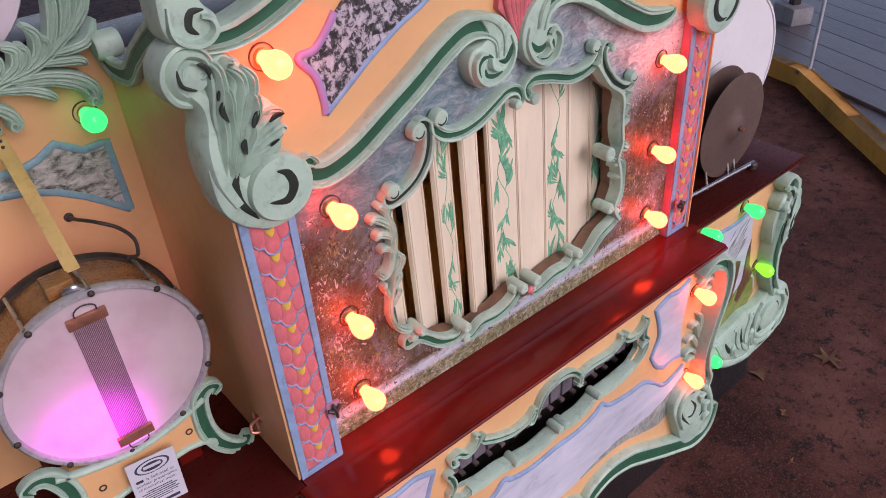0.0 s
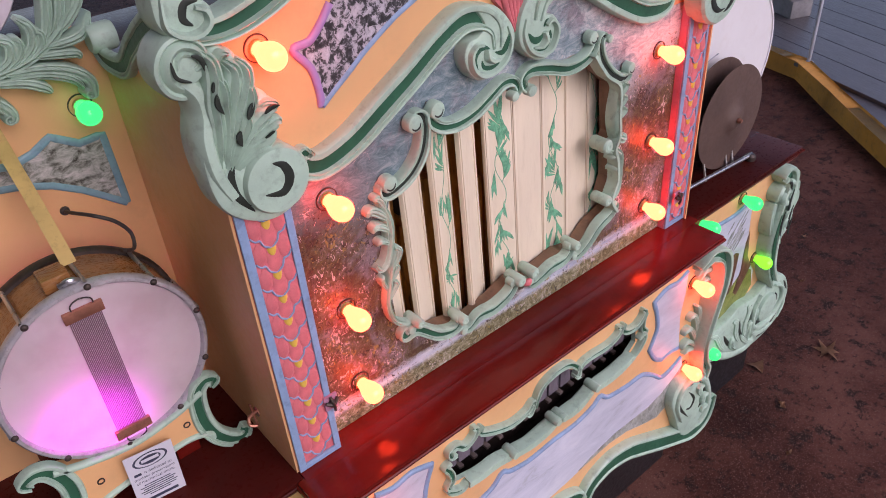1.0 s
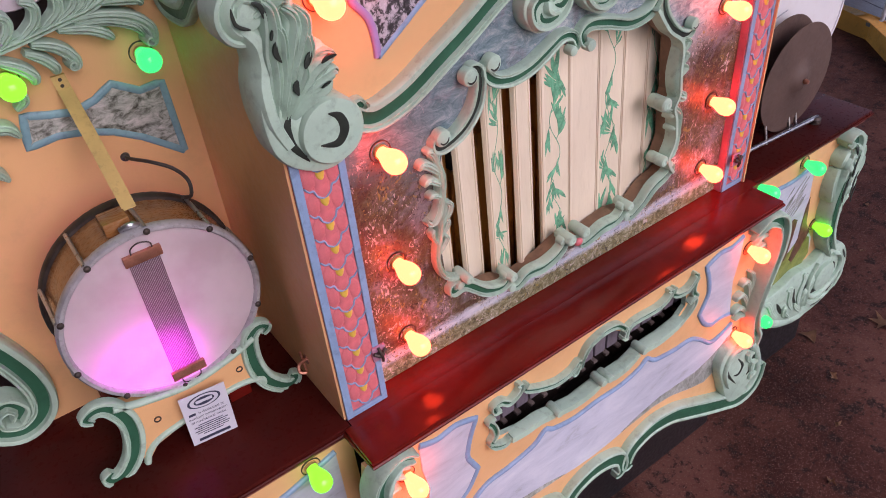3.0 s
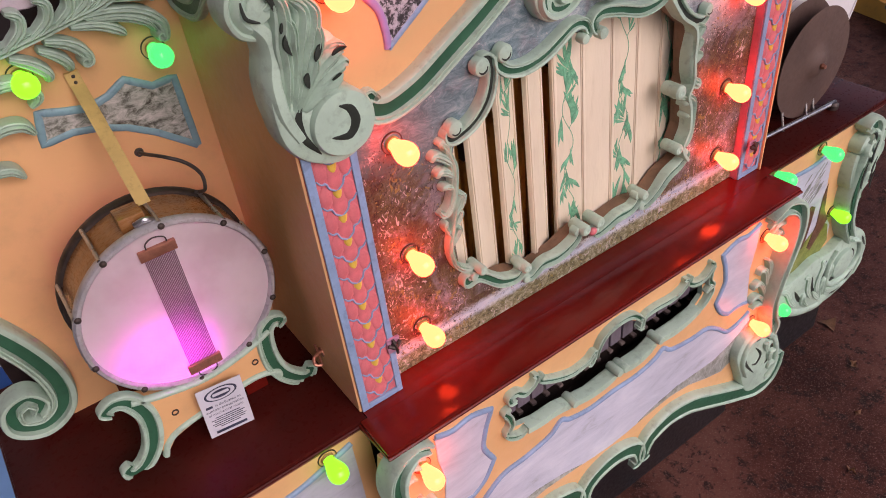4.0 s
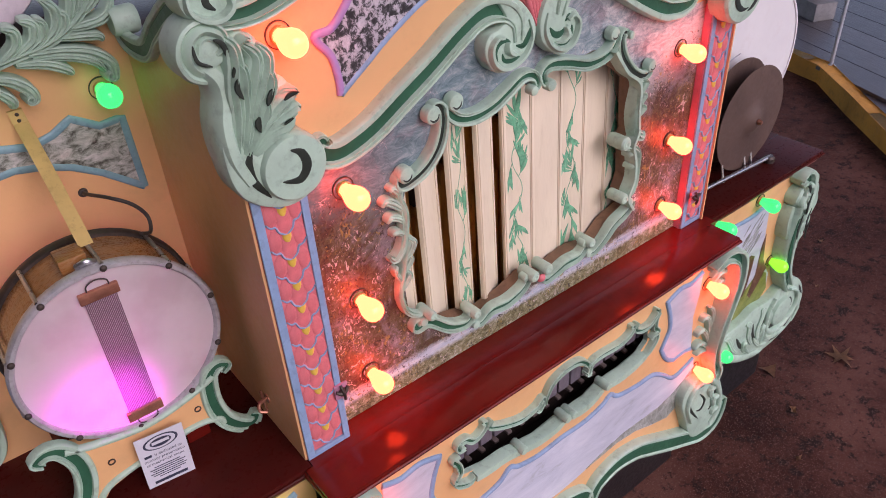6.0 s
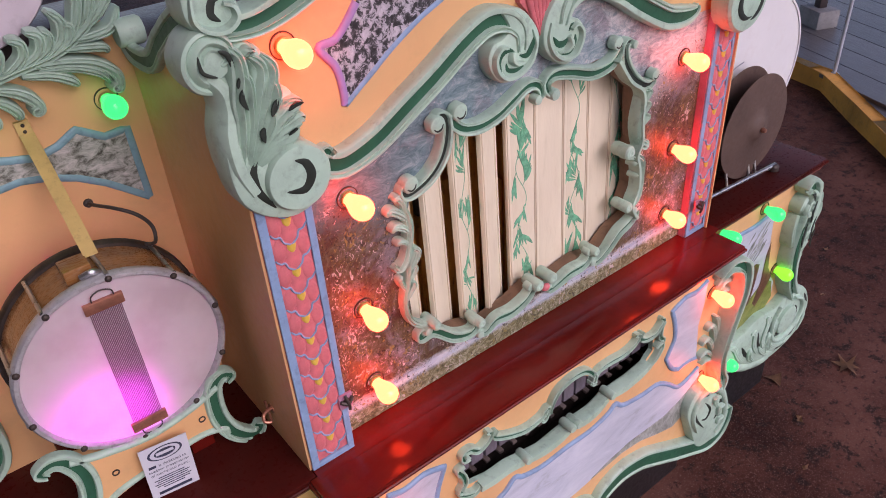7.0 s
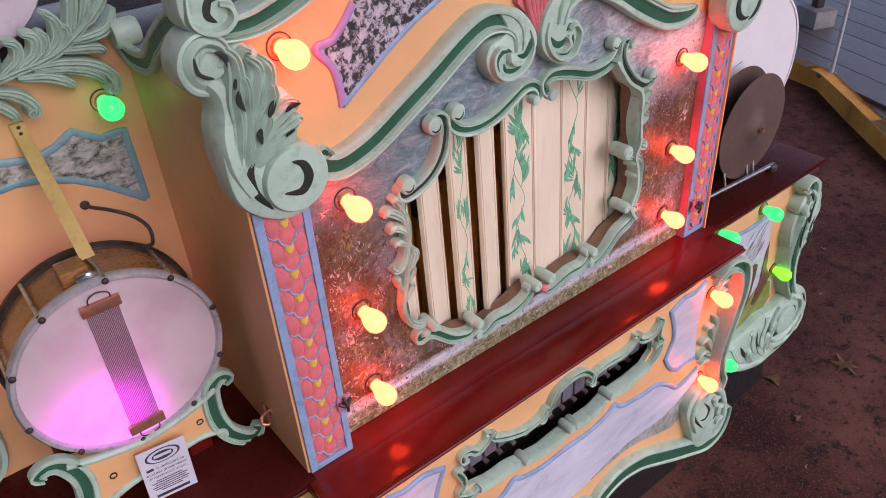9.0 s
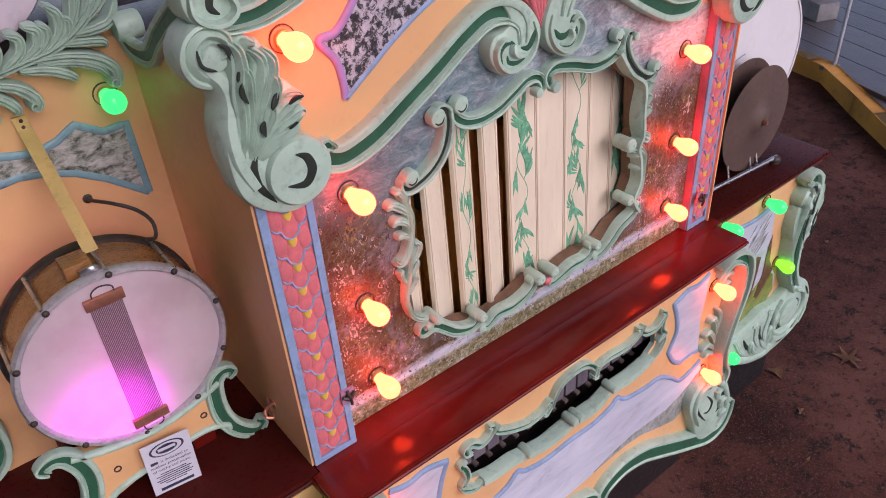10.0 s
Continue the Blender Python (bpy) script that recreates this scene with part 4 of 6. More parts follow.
def corner_acanthus():
    pl = front(-0.004)
    body = [(-0.022, 1.545), (-0.026, 1.503), (-0.017, 1.460), (0.010, 1.430), (0.050, 1.413), (0.087, 1.421), (0.110, 1.446), (0.115, 1.475), (0.101, 1.507), (0.069, 1.519), (0.046, 1.514), (0.022, 1.512), (0.000, 1.535)]
    ob = plaque("corner_acanthus", body, pl, 0.046, MINT, organ, "tall carved mint acanthus leaf and volute at the corner", 0.009)
    disc = part("volute_disc", turned(bmesh.new(), [(0, 0.03), (0.047, 0.03), (0.049, 0.036), (0.049, 0.054), (0.046, 0.059), (0.034, 0.0605), (0, 0.0615)], (0.066, 0, 1.474), (0, -1, 0), 48), MINT, ob, "round mint disc")
    crescents(disc, (([(0.061, 1.503), (0.076, 1.494), (0.081, 1.474), (0.068, 1.457), (0.042, 1.462)], .015),), front(-0.0602), OLIVE, "dark painted crescent")
    crescents(ob, (([(0.014, 1.517), (0.005, 1.500), (0.007, 1.472), (0.026, 1.440)], .012), ([(0.022, 1.452), (0.040, 1.438), (0.060, 1.434)], .005)), front(-0.0495), OLIVE, "dark painted crescent")
    stem = sweep(bmesh.new(), curve([(0.004, 1.470), (-0.010, 1.510), (-0.012, 1.555), (-0.004, 1.590), (-0.006, 1.618), (-0.022, 1.640)], 8), (0.030, 0.034, 0.032, 0.030, 0.034, 0.03), (0.048, 0.050, 0.048, 0.044, 0.044, 0.04), pl, ROUND)
    part("stem", stem, MINT, ob)
    # long fluted lobes that fan out and roll over at their tips
    fan = (([(-0.004, 1.515), (0.006, 1.565), (0.008, 1.600), (0.014, 1.632), (0.014, 1.654), (0.004, 1.668)], .0250),
           ([(0.002, 1.515), (0.018, 1.570), (0.020, 1.600), (0.022, 1.622), (0.017, 1.636)], .0188),
           ([(0.004, 1.512), (0.024, 1.572), (0.036, 1.612), (0.041, 1.635), (0.032, 1.649)], .0238),
           ([(0.006, 1.512), (0.030, 1.568), (0.048, 1.606), (0.056, 1.630), (0.050, 1.645)], .0238),
           ([(0.008, 1.510), (0.036, 1.562), (0.052, 1.588), (0.055, 1.608), (0.049, 1.618)], .0213),
           ([(0.008, 1.510), (0.030, 1.544), (0.042, 1.566), (0.041, 1.580)], .0175),
           ([(0.012, 1.510), (0.040, 1.544), (0.060, 1.562), (0.076, 1.570), (0.089, 1.566)], .0213),
           ([(0.014, 1.510), (0.044, 1.536), (0.068, 1.548), (0.084, 1.553), (0.089, 1.546)], .0188),
           ([(0.016, 1.508), (0.044, 1.526), (0.066, 1.533), (0.082, 1.540)], .0175),
           ([(0.018, 1.506), (0.040, 1.520), (0.058, 1.525), (0.070, 1.524)], .0162))
    lobes(ob, fan, 0.056, pl)
    blade = [(-0.004, 1.50), (-0.010, 1.56), (-0.004, 1.63), (0.010, 1.655), (0.034, 1.645), (0.050, 1.625), (0.050, 1.594), (0.060, 1.568), (0.080, 1.562), (0.080, 1.545), (0.066, 1.525), (0.030, 1.51)]
    plaque("leaf_blade", blade, pl, 0.030, MINT, ob)
    # the shade of deep gaps between lobes, put on as dark strips
    for pts, w in (([(0.011, 1.618), (0.008, 1.604), (0.013, 1.590)], .007), ([(0.042, 1.572), (0.048, 1.582), (0.055, 1.594)], .008), ([(0.029, 1.561), (0.025, 1.553), (0.026, 1.541)], .008),
                   ([(0.066, 1.572), (0.076, 1.577), (0.088, 1.577)], .006), ([(0.010, 1.632), (0.006, 1.620)], .004), ([(0.060, 1.540), (0.074, 1.545)], .003)):
        part("slot_shade", sweep(bmesh.new(), curve(pts, 4), (.001, w, w, .001), 0.003, front(-0.058), FLAT), OLIVE, ob, "dark strip painted in for the shade of a deep slot")
    # rounded rolls behind the tips, and the rolled head over the side panel
    for x, z, r in ((0.027, 1.650, .0165), (0.069, 1.578, .0165), (0.040, 1.648, .011)):
        bm = turned(bmesh.new(), [(0, 0), (r, 0), (r * 1.04, .014), (r, .026), (r * .8, .036), (r * .4, .0405), (0, .042)], (x, -0.002, z), (0.12, -1, 0), 24)
        part("rolled_tip", bm, MINT, ob)
    for pts, w in (([(0.056, 1.566), (0.072, 1.580), (0.088, 1.576), (0.086, 1.566)], .009), ([(0.020, 1.640), (0.030, 1.658), (0.044, 1.652)], .009)):
        part("lobe", leaf_finger(bmesh.new(), pts, w, .05, pl), MINT, ob)
    head = sweep(bmesh.new(), curve([(-0.004, 1.622), (-0.026, 1.632), (-0.036, 1.652), (-0.030, 1.672), (-0.014, 1.680), (0.004, 1.670), (0.006, 1.654), (-0.004, 1.648)], 6),
                 (.030, .036, .036, .032, .026, .018, .010), (.034, .044, .05, .052, .052, .05, .048), pl, LEAF)
    part("leaf_head", head, MINT, ob)
    plaque("leaf_head_core", [(-0.030, 1.645), (-0.012, 1.632), (0.006, 1.640), (0.008, 1.662), (-0.008, 1.676), (-0.026, 1.668)], pl, 0.044, MINT, ob)
    crescents(ob, (([(-0.032, 1.668), (-0.030, 1.648), (-0.014, 1.638)], .005), ([(-0.006, 1.668), (0.004, 1.660), (0.008, 1.640)], .007)), front(-0.0535), OLIVE, "dark strip painted in for the shade of a deep slot")


corner_acanthus()

# crest volutes and rail over the corner leaf
crest_rail = [(0.010, 1.684), (0.060, 1.684), (0.126, 1.706), (0.20, 1.748), (0.30, 1.80), (0.45, 1.83), (0.572, 1.835)]
for pts in (crest_rail, mirrored(crest_rail)):
    scroll("crest_rail", pts, (0.030, 0.040, 0.044, 0.044, 0.044, 0.044), (0.040, 0.038, 0.034), F, organ, label="mint and green crest rail")
ob = plaque("crest_volute", [(-0.030, 1.700), (-0.014, 1.684), (0.012, 1.680), (0.034, 1.690), (0.036, 1.712), (0.022, 1.730), (0.010, 1.76), (-0.026, 1.76), (-0.034, 1.725)], F, 0.046, MINT, organ, "round mint volute of the crest", 0.008)
part("volute_lip", sweep(bmesh.new(), curve([(-0.022, 1.735), (-0.024, 1.705), (-0.008, 1.690), (0.012, 1.688), (0.027, 1.698), (0.026, 1.712), (0.014, 1.718)], 6), (.006, .013, .015, .014, .010), (.050, .056, .057, .056, .052), F, ROUND), MINT, ob)
crescents(ob, (([(0.020, 1.724), (0.004, 1.724), (-0.002, 1.708), (0.008, 1.698)], .010),), front(FACE - .0455), OLIVE, "dark painted crescent")
corner_volute(1.155, 1.722, True, 0.46)

# mint lining down the far side of the shutter opening
part("opening_lining", sweep(bmesh.new(), curve(hole[15:25], 5), 0.008, 0.029, front(0.0), FLAT), MINT, organ, "mint lining of the shutter opening")

# ---- side panels between the middle and the wings
swirl = [(-0.028, 1.698), (0.03, 1.692), (0.083, 1.668), (0.120, 1.646), (0.150, 1.628), (0.195, 1.596), (0.237, 1.583), (0.30, 1.583), (0.328, 1.605), (0.340, 1.615)]
for x0, x1 in ((-0.004, 0.0), (1.1392, 1.1432)):
    out = [(-0.0285, SHELF + .001), (WALL + 0.012, SHELF + .001)] + [(p.x, p.y) for p in reversed(curve(swirl, 5)) if p.x >= -0.0285]
    part("side_panel", slab(out, flank(x0), -(x1 - x0), 0.0), SALMON, organ, "salmon painted side panel", 0)
scroll("side_swirl", swirl, (0.034, 0.036, 0.038, 0.036, 0.034, 0.03), 0.012, flank(-0.004), organ, label="mint and dark green swirl along the side panel's top")
bm = turned(bmesh.new(), [(0, 0), (0.019, 0), (0.022, 0.004), (0.022, 0.036), (0.019, 0.040), (0, 0.040)], (0.016, 0.300, 1.612), (-1, 0, 0), 28)
part("swirl_knob", bm, MINT, organ, "rolled mint end of the swirl")
bm = tube(bmesh.new(), [(-0.002, 0.089, 0.968), (-0.022, 0.085, 0.966), (-0.026, 0.078, 0.955), (-0.016, 0.074, 0.950)], 0.0035)
tube(bm, [(-0.012, 0.095, 0.985), (-0.012, 0.088, 0.960), (-0.012, 0.083, 0.940)], 0.0025)
turned(bm, [(0, 0), (.010, 0), (.010, .006), (0, .006)], (0.0, 0.089, 0.966), (-1, 0, 0), 14)
part("side_hook", bm, COPPER, organ, "small brass hook")

# ---- lower middle
LP = front(LOW)
low_hole = [(0.262, 0.715), (0.262, 0.79), (0.295, 0.800), (0.335, 0.806), (0.36, 0.785), (0.41, 0.76), (0.48, 0.765), (0.505, 0.790), (0.53, 0.806), (0.60, 0.806), (0.625, 0.785), (0.65, 0.785), (0.72, 0.782),
            (0.77, 0.798), (0.81, 0.783), (0.845, 0.79), (0.85, 0.725), (0.82, 0.70), (0.76, 0.692), (0.68, 0.694), (0.64, 0.678), (0.56, 0.680), (0.48, 0.672), (0.41, 0.688), (0.33, 0.697)]
LMID = 0.565
half = [(1.150, 0.868), (1.165, 0.78), (1.155, 0.66), (1.150, 0.56), (1.165, 0.46), (1.18, 0.38), (1.23, 0.31), (1.25, 0.23), (1.22, 0.170), (1.134, 0.200), (1.02, 0.258), (0.904, 0.320), (0.84, 0.350), (0.76, 0.360), (0.70, 0.335), (0.672, 0.300), (0.64, 0.335), (0.60, 0.352)]
low_outline = half + [(2 * LMID - p[0], p[1]) for p in reversed(half)]
part("lower_board", slab(low_outline, LP, -0.012, 0.0, [low_hole]), [SALMON, MINT], organ, "salmon painted lower board", 0)
# shallow box coloured near-black in place of the unlit depth
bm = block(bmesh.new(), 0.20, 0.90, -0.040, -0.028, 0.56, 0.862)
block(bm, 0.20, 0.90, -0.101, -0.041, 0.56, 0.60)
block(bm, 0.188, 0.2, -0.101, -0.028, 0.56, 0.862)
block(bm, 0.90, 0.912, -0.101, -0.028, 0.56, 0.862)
low_box = part("lower_pipe_box", bm, INTERIOR, organ, "near-black box for the unlit depth behind the lower opening", 0)
for i in range(17):
    x = 0.235 + i * 0.0385
    bm = block(bmesh.new(), x, x + 0.033, -0.086, -0.0405, 0.712, 0.858, 0.003)
    part("pipe", bm, GREYPIPE, low_box)
    part("pipe_peg", block(bmesh.new(), x + 0.010, x + 0.022, -0.076, -0.0405, 0.672, 0.680, 0.002), PEG, low_box)

big = [(0.565, 0.605), (0.64, 0.602), (0.70, 0.615), (0.727, 0.631), (0.76, 0.606), (0.83, 0.592), (0.891, 0.588), (0.94, 0.555), (0.983, 0.518), (1.03, 0.522), (1.066, 0.536)]
big_low = [(1.084, 0.48), (1.085, 0.424), (1.04, 0.385), (0.985, 0.365), (0.92, 0.385), (0.85, 0.412), (0.76, 0.425), (0.68, 0.416), (0.62, 0.408), (0.565, 0.405)]
ring = big + big_low
ring = ring + [(2 * LMID - p[0], p[1]) for p in reversed(ring[1:-1])]
picture = part("scene_panel", slab(ring, LP, 0.0, 0.003), PALE_SCENE, organ, "pale blue painted sky scene", 0)
tl = [(2 * LMID - p[0], p[1]) for p in reversed(big)] + big[1:]
part("blue_edging", sweep(bmesh.new(), curve(tl, 5), 0.012, 0.007, LP, ROUND), BLUE, picture, "periwinkle blue edging")
trk = [(1.080, 0.50), (1.085, 0.424), (1.04, 0.387), (0.985, 0.367), (0.93, 0.384), (0.85, 0.414), (0.78, 0.425), (0.72, 0.421), (0.66, 0.416), (0.72, 0.434), (0.80, 0.446), (0.88, 0.442), (0.94, 0.44), (1.00, 0.455), (1.04, 0.475)]
part("painted_path", slab(trk, LP, 0.003, 0.0042), TRACK, picture, "grey-green brushed foreground", 0)
part("painted_path", slab([(2 * LMID - p[0], p[1]) for p in trk], LP, 0.003, 0.0042), TRACK, picture, "grey-green brushed foreground", 0)
part("painted_bush", slab([(1.082, 0.47), (1.087, 0.424), (1.05, 0.40), (1.02, 0.40), (1.04, 0.43), (1.06, 0.46)], LP, 0.0042, 0.0052), HORSE, picture, "brown painted bushes", 0)

shield = [(1.040, 0.835), (1.000, 0.822), (0.955, 0.828), (0.908, 0.812), (0.925, 0.770), (0.935, 0.720), (0.926, 0.690), (0.912, 0.660), (0.940, 0.612), (0.972, 0.588), (1.010, 0.590), (1.046, 0.582), (1.038, 0.640), (1.030, 0.70), (1.040, 0.765)]
for sh in (shield, [(2 * LMID - p[0], p[1]) for p in shield]):
    ob = part("side_scene", slab(sh, LP, 0.0, 0.003), PALE_SCENE, organ, "small pale painted scene", 0)
    part("blue_edging", sweep(bmesh.new(), curve(sh[0:4], 4) + curve(sh[3:8], 5)[1:] + curve(sh[7:10], 4)[1:] + curve(sh[9:12], 4)[1:], 0.013, 0.006, LP, ROUND), BLUE, ob, "periwinkle blue edging")

W3, H3 = (0.008, 0.015, 0.017, 0.015, 0.008), 0.015
LOWER = (
    [(0.278, 0.800), (0.264, 0.803), (0.262, 0.820), (0.280, 0.822), (0.300, 0.806), (0.322, 0.815), (0.332, 0.832), (0.322, 0.838)],
    [(0.348, 0.828), (0.340, 0.815), (0.356, 0.802), (0.390, 0.784), (0.430, 0.771), (0.470, 0.776), (0.490, 0.790), (0.482, 0.762), (0.472, 0.764)],
    [(0.496, 0.768), (0.500, 0.790), (0.520, 0.818), (0.560, 0.830), (0.600, 0.824), (0.630, 0.795), (0.632, 0.775), (0.620, 0.775)],
    [(0.640, 0.765), (0.628, 0.770), (0.640, 0.795), (0.670, 0.800), (0.728, 0.795), (0.760, 0.803), (0.776, 0.820), (0.764, 0.826)],
    [(0.788, 0.826), (0.782, 0.810), (0.800, 0.795), (0.830, 0.790), (0.850, 0.802), (0.862, 0.818), (0.854, 0.826)],
    [(0.868, 0.812), (0.858, 0.795), (0.858, 0.770), (0.872, 0.752), (0.862, 0.745)],
    [(0.848, 0.740), (0.864, 0.748), (0.870, 0.730), (0.852, 0.705), (0.825, 0.690)],
    [(0.262, 0.790), (0.248, 0.784), (0.258, 0.765), (0.262, 0.740), (0.250, 0.722), (0.262, 0.715)],
    [(0.246, 0.716), (0.262, 0.700), (0.285, 0.690), (0.300, 0.700)],
)
for pts in LOWER:
    scroll("opening_scroll", pts, W3, H3, LP, organ, label="small mint scroll round the lower opening")
for pts in ([(0.300, 0.694), (0.336, 0.690), (0.380, 0.690), (0.420, 0.680)], [(0.430, 0.676), (0.484, 0.666), (0.530, 0.668), (0.555, 0.676)],
            [(0.575, 0.676), (0.61, 0.668), (0.646, 0.672), (0.680, 0.690)], [(0.690, 0.690), (0.730, 0.684), (0.761, 0.684), (0.80, 0.690), (0.83, 0.700)]):
    scroll("opening_sill", pts, (.018, .022, .022, .018), 0.026, LP, organ, FLAT, lift=(-0.008, -0.008))
for x, z in ((0.424, 0.690), (0.556, 0.690), (0.576, 0.688), (0.686, 0.702)):
    bm = turned(bmesh.new(), [(0, -0.01), (.009, -0.01), (.0105, -.007), (.0105, .024), (.0085, .028), (0, .028)], (x, LOW, z), (0, -1, 0), 18)
    part("rolled_knob", bm, MINT, organ)

# bottom rail with its end volutes
rail = [(0.702, 0.266), (0.686, 0.266), (0.679, 0.290), (0.696, 0.332), (0.735, 0.354), (0.783, 0.361), (0.85, 0.346), (0.904, 0.320), (1.00, 0.268), (1.09, 0.222), (1.16, 0.190), (1.205, 0.196), (1.225, 0.235), (1.228, 0.290)]
for back in (False, True):
    turn_over = (lambda p: [(2 * LMID - q[0], q[1]) for q in p]) if back else (lambda p: p)
    scroll("bottom_rail", turn_over(rail), (0.020, 0.040, 0.060, 0.062, 0.060, 0.060, 0.058, 0.050, 0.030), (0.018, 0.022, 0.024, 0.030, 0.036), LP, organ, BROAD, label="mint bottom rail with a green groove")
    ob = plaque("end_volute", turn_over([(1.040, 0.338), (1.012, 0.415), (1.030, 0.468), (1.082, 0.474), (1.144, 0.448), (1.199, 0.377), (1.223, 0.291), (1.212, 0.233), (1.167, 0.201), (1.093, 0.224)]), LP, 0.030, MINT, organ, "mint end volute of the bottom rail", 0.008)
    # shade of the carved hollows, coloured on as flat strips
    crescents(ob, [(turn_over(q), w) for q, w in (([(1.105, 0.297), (1.051, 0.376), (1.055, 0.435), (1.103, 0.429)], .012), ([(1.132, 0.420), (1.169, 0.376), (1.169, 0.319), (1.153, 0.300)], .014), ([(1.088, 0.340), (1.111, 0.332), (1.121, 0.361), (1.090, 0.406)], .010))], front(LOW - .0298), OLIVE, "dark strip painted in for the shade of a hollow")
    part("volute_coil", sweep(bmesh.new(), curve(turn_over([(1.062, 0.315), (1.034, 0.392), (1.050, 0.446), (1.098, 0.452), (1.152, 0.416), (1.192, 0.342), (1.200, 0.268), (1.172, 0.232)]), 6), (.008, .016, .018, .018, .012), 0.012, front(LOW - .028), ROUND), MINT, ob)
    lobes(ob, [(turn_over(q), .016) for q in ([(1.168, 0.273), (1.175, 0.291), (1.194, 0.285)], [(1.165, 0.310), (1.162, 0.347), (1.187, 0.336)], [(1.146, 0.359), (1.131, 0.398), (1.158, 0.388)])], 0.013, front(LOW - .028))

arch = [(0.640, 0.268), (0.656, 0.268), (0.663, 0.292), (0.650, 0.330), (0.615, 0.354), (0.565, 0.364)]
arch += [(2 * LMID - p[0], p[1]) for p in reversed(arch[:-1])]
scroll("bottom_rail", arch, (0.018, 0.036, 0.050, 0.054, 0.050, 0.036, 0.018), 0.022, LP, organ, BROAD, label="mint centre arch of the bottom rail with a green groove")


def end_carving(m):
    fx = (lambda p: p) if not m else (lambda p: [(2 * LMID - q[0], q[1]) for q in p])
    bm = bmesh.new()
    sweep(bm, curve(fx([(1.060, 0.842), (1.095, 0.866), (1.135, 0.850), (1.150, 0.80), (1.140, 0.72), (1.125, 0.64), (1.118, 0.56), (1.135, 0.49), (1.155, 0.45), (1.145, 0.415)]), 7),
          (0.02, 0.038, 0.044, 0.040, 0.034, 0.032, 0.034, 0.036, 0.03), (0.03, 0.045, 0.05, 0.045, 0.04, 0.04), LP, GROOVED)
    ob = part("end_carving", bm, [MINT, GREEN], organ, "mint acanthus carving at the end of the lower board")
    for pts, w in (([(1.122, 0.56), (1.106, 0.620), (1.088, 0.668), (1.070, 0.680), (1.062, 0.668)], .014), ([(1.120, 0.55), (1.098, 0.600), (1.072, 0.636), (1.054, 0.638), (1.050, 0.626)], .014),
                   ([(1.118, 0.54), (1.094, 0.574), (1.068, 0.594), (1.052, 0.590), (1.050, 0.578)], .013), ([(1.124, 0.57), (1.114, 0.63), (1.102, 0.685), (1.088, 0.704)], .013), ([(1.118, 0.53), (1.098, 0.550), (1.076, 0.560), (1.062, 0.552)], .011),
                   ([(1.148, 0.81), (1.120, 0.828), (1.090, 0.828), (1.070, 0.808)], .012), ([(1.146, 0.78), (1.122, 0.802), (1.098, 0.806), (1.082, 0.788)], .011), ([(1.140, 0.75), (1.122, 0.772), (1.104, 0.778), (1.094, 0.766)], .010),
                   ([(1.150, 0.82), (1.120, 0.848), (1.088, 0.850), (1.060, 0.830)], .013)):
        lobes(ob, [(fx(pts), w * 1.05)], 0.018, LP)


end_carving(False)
end_carving(True)

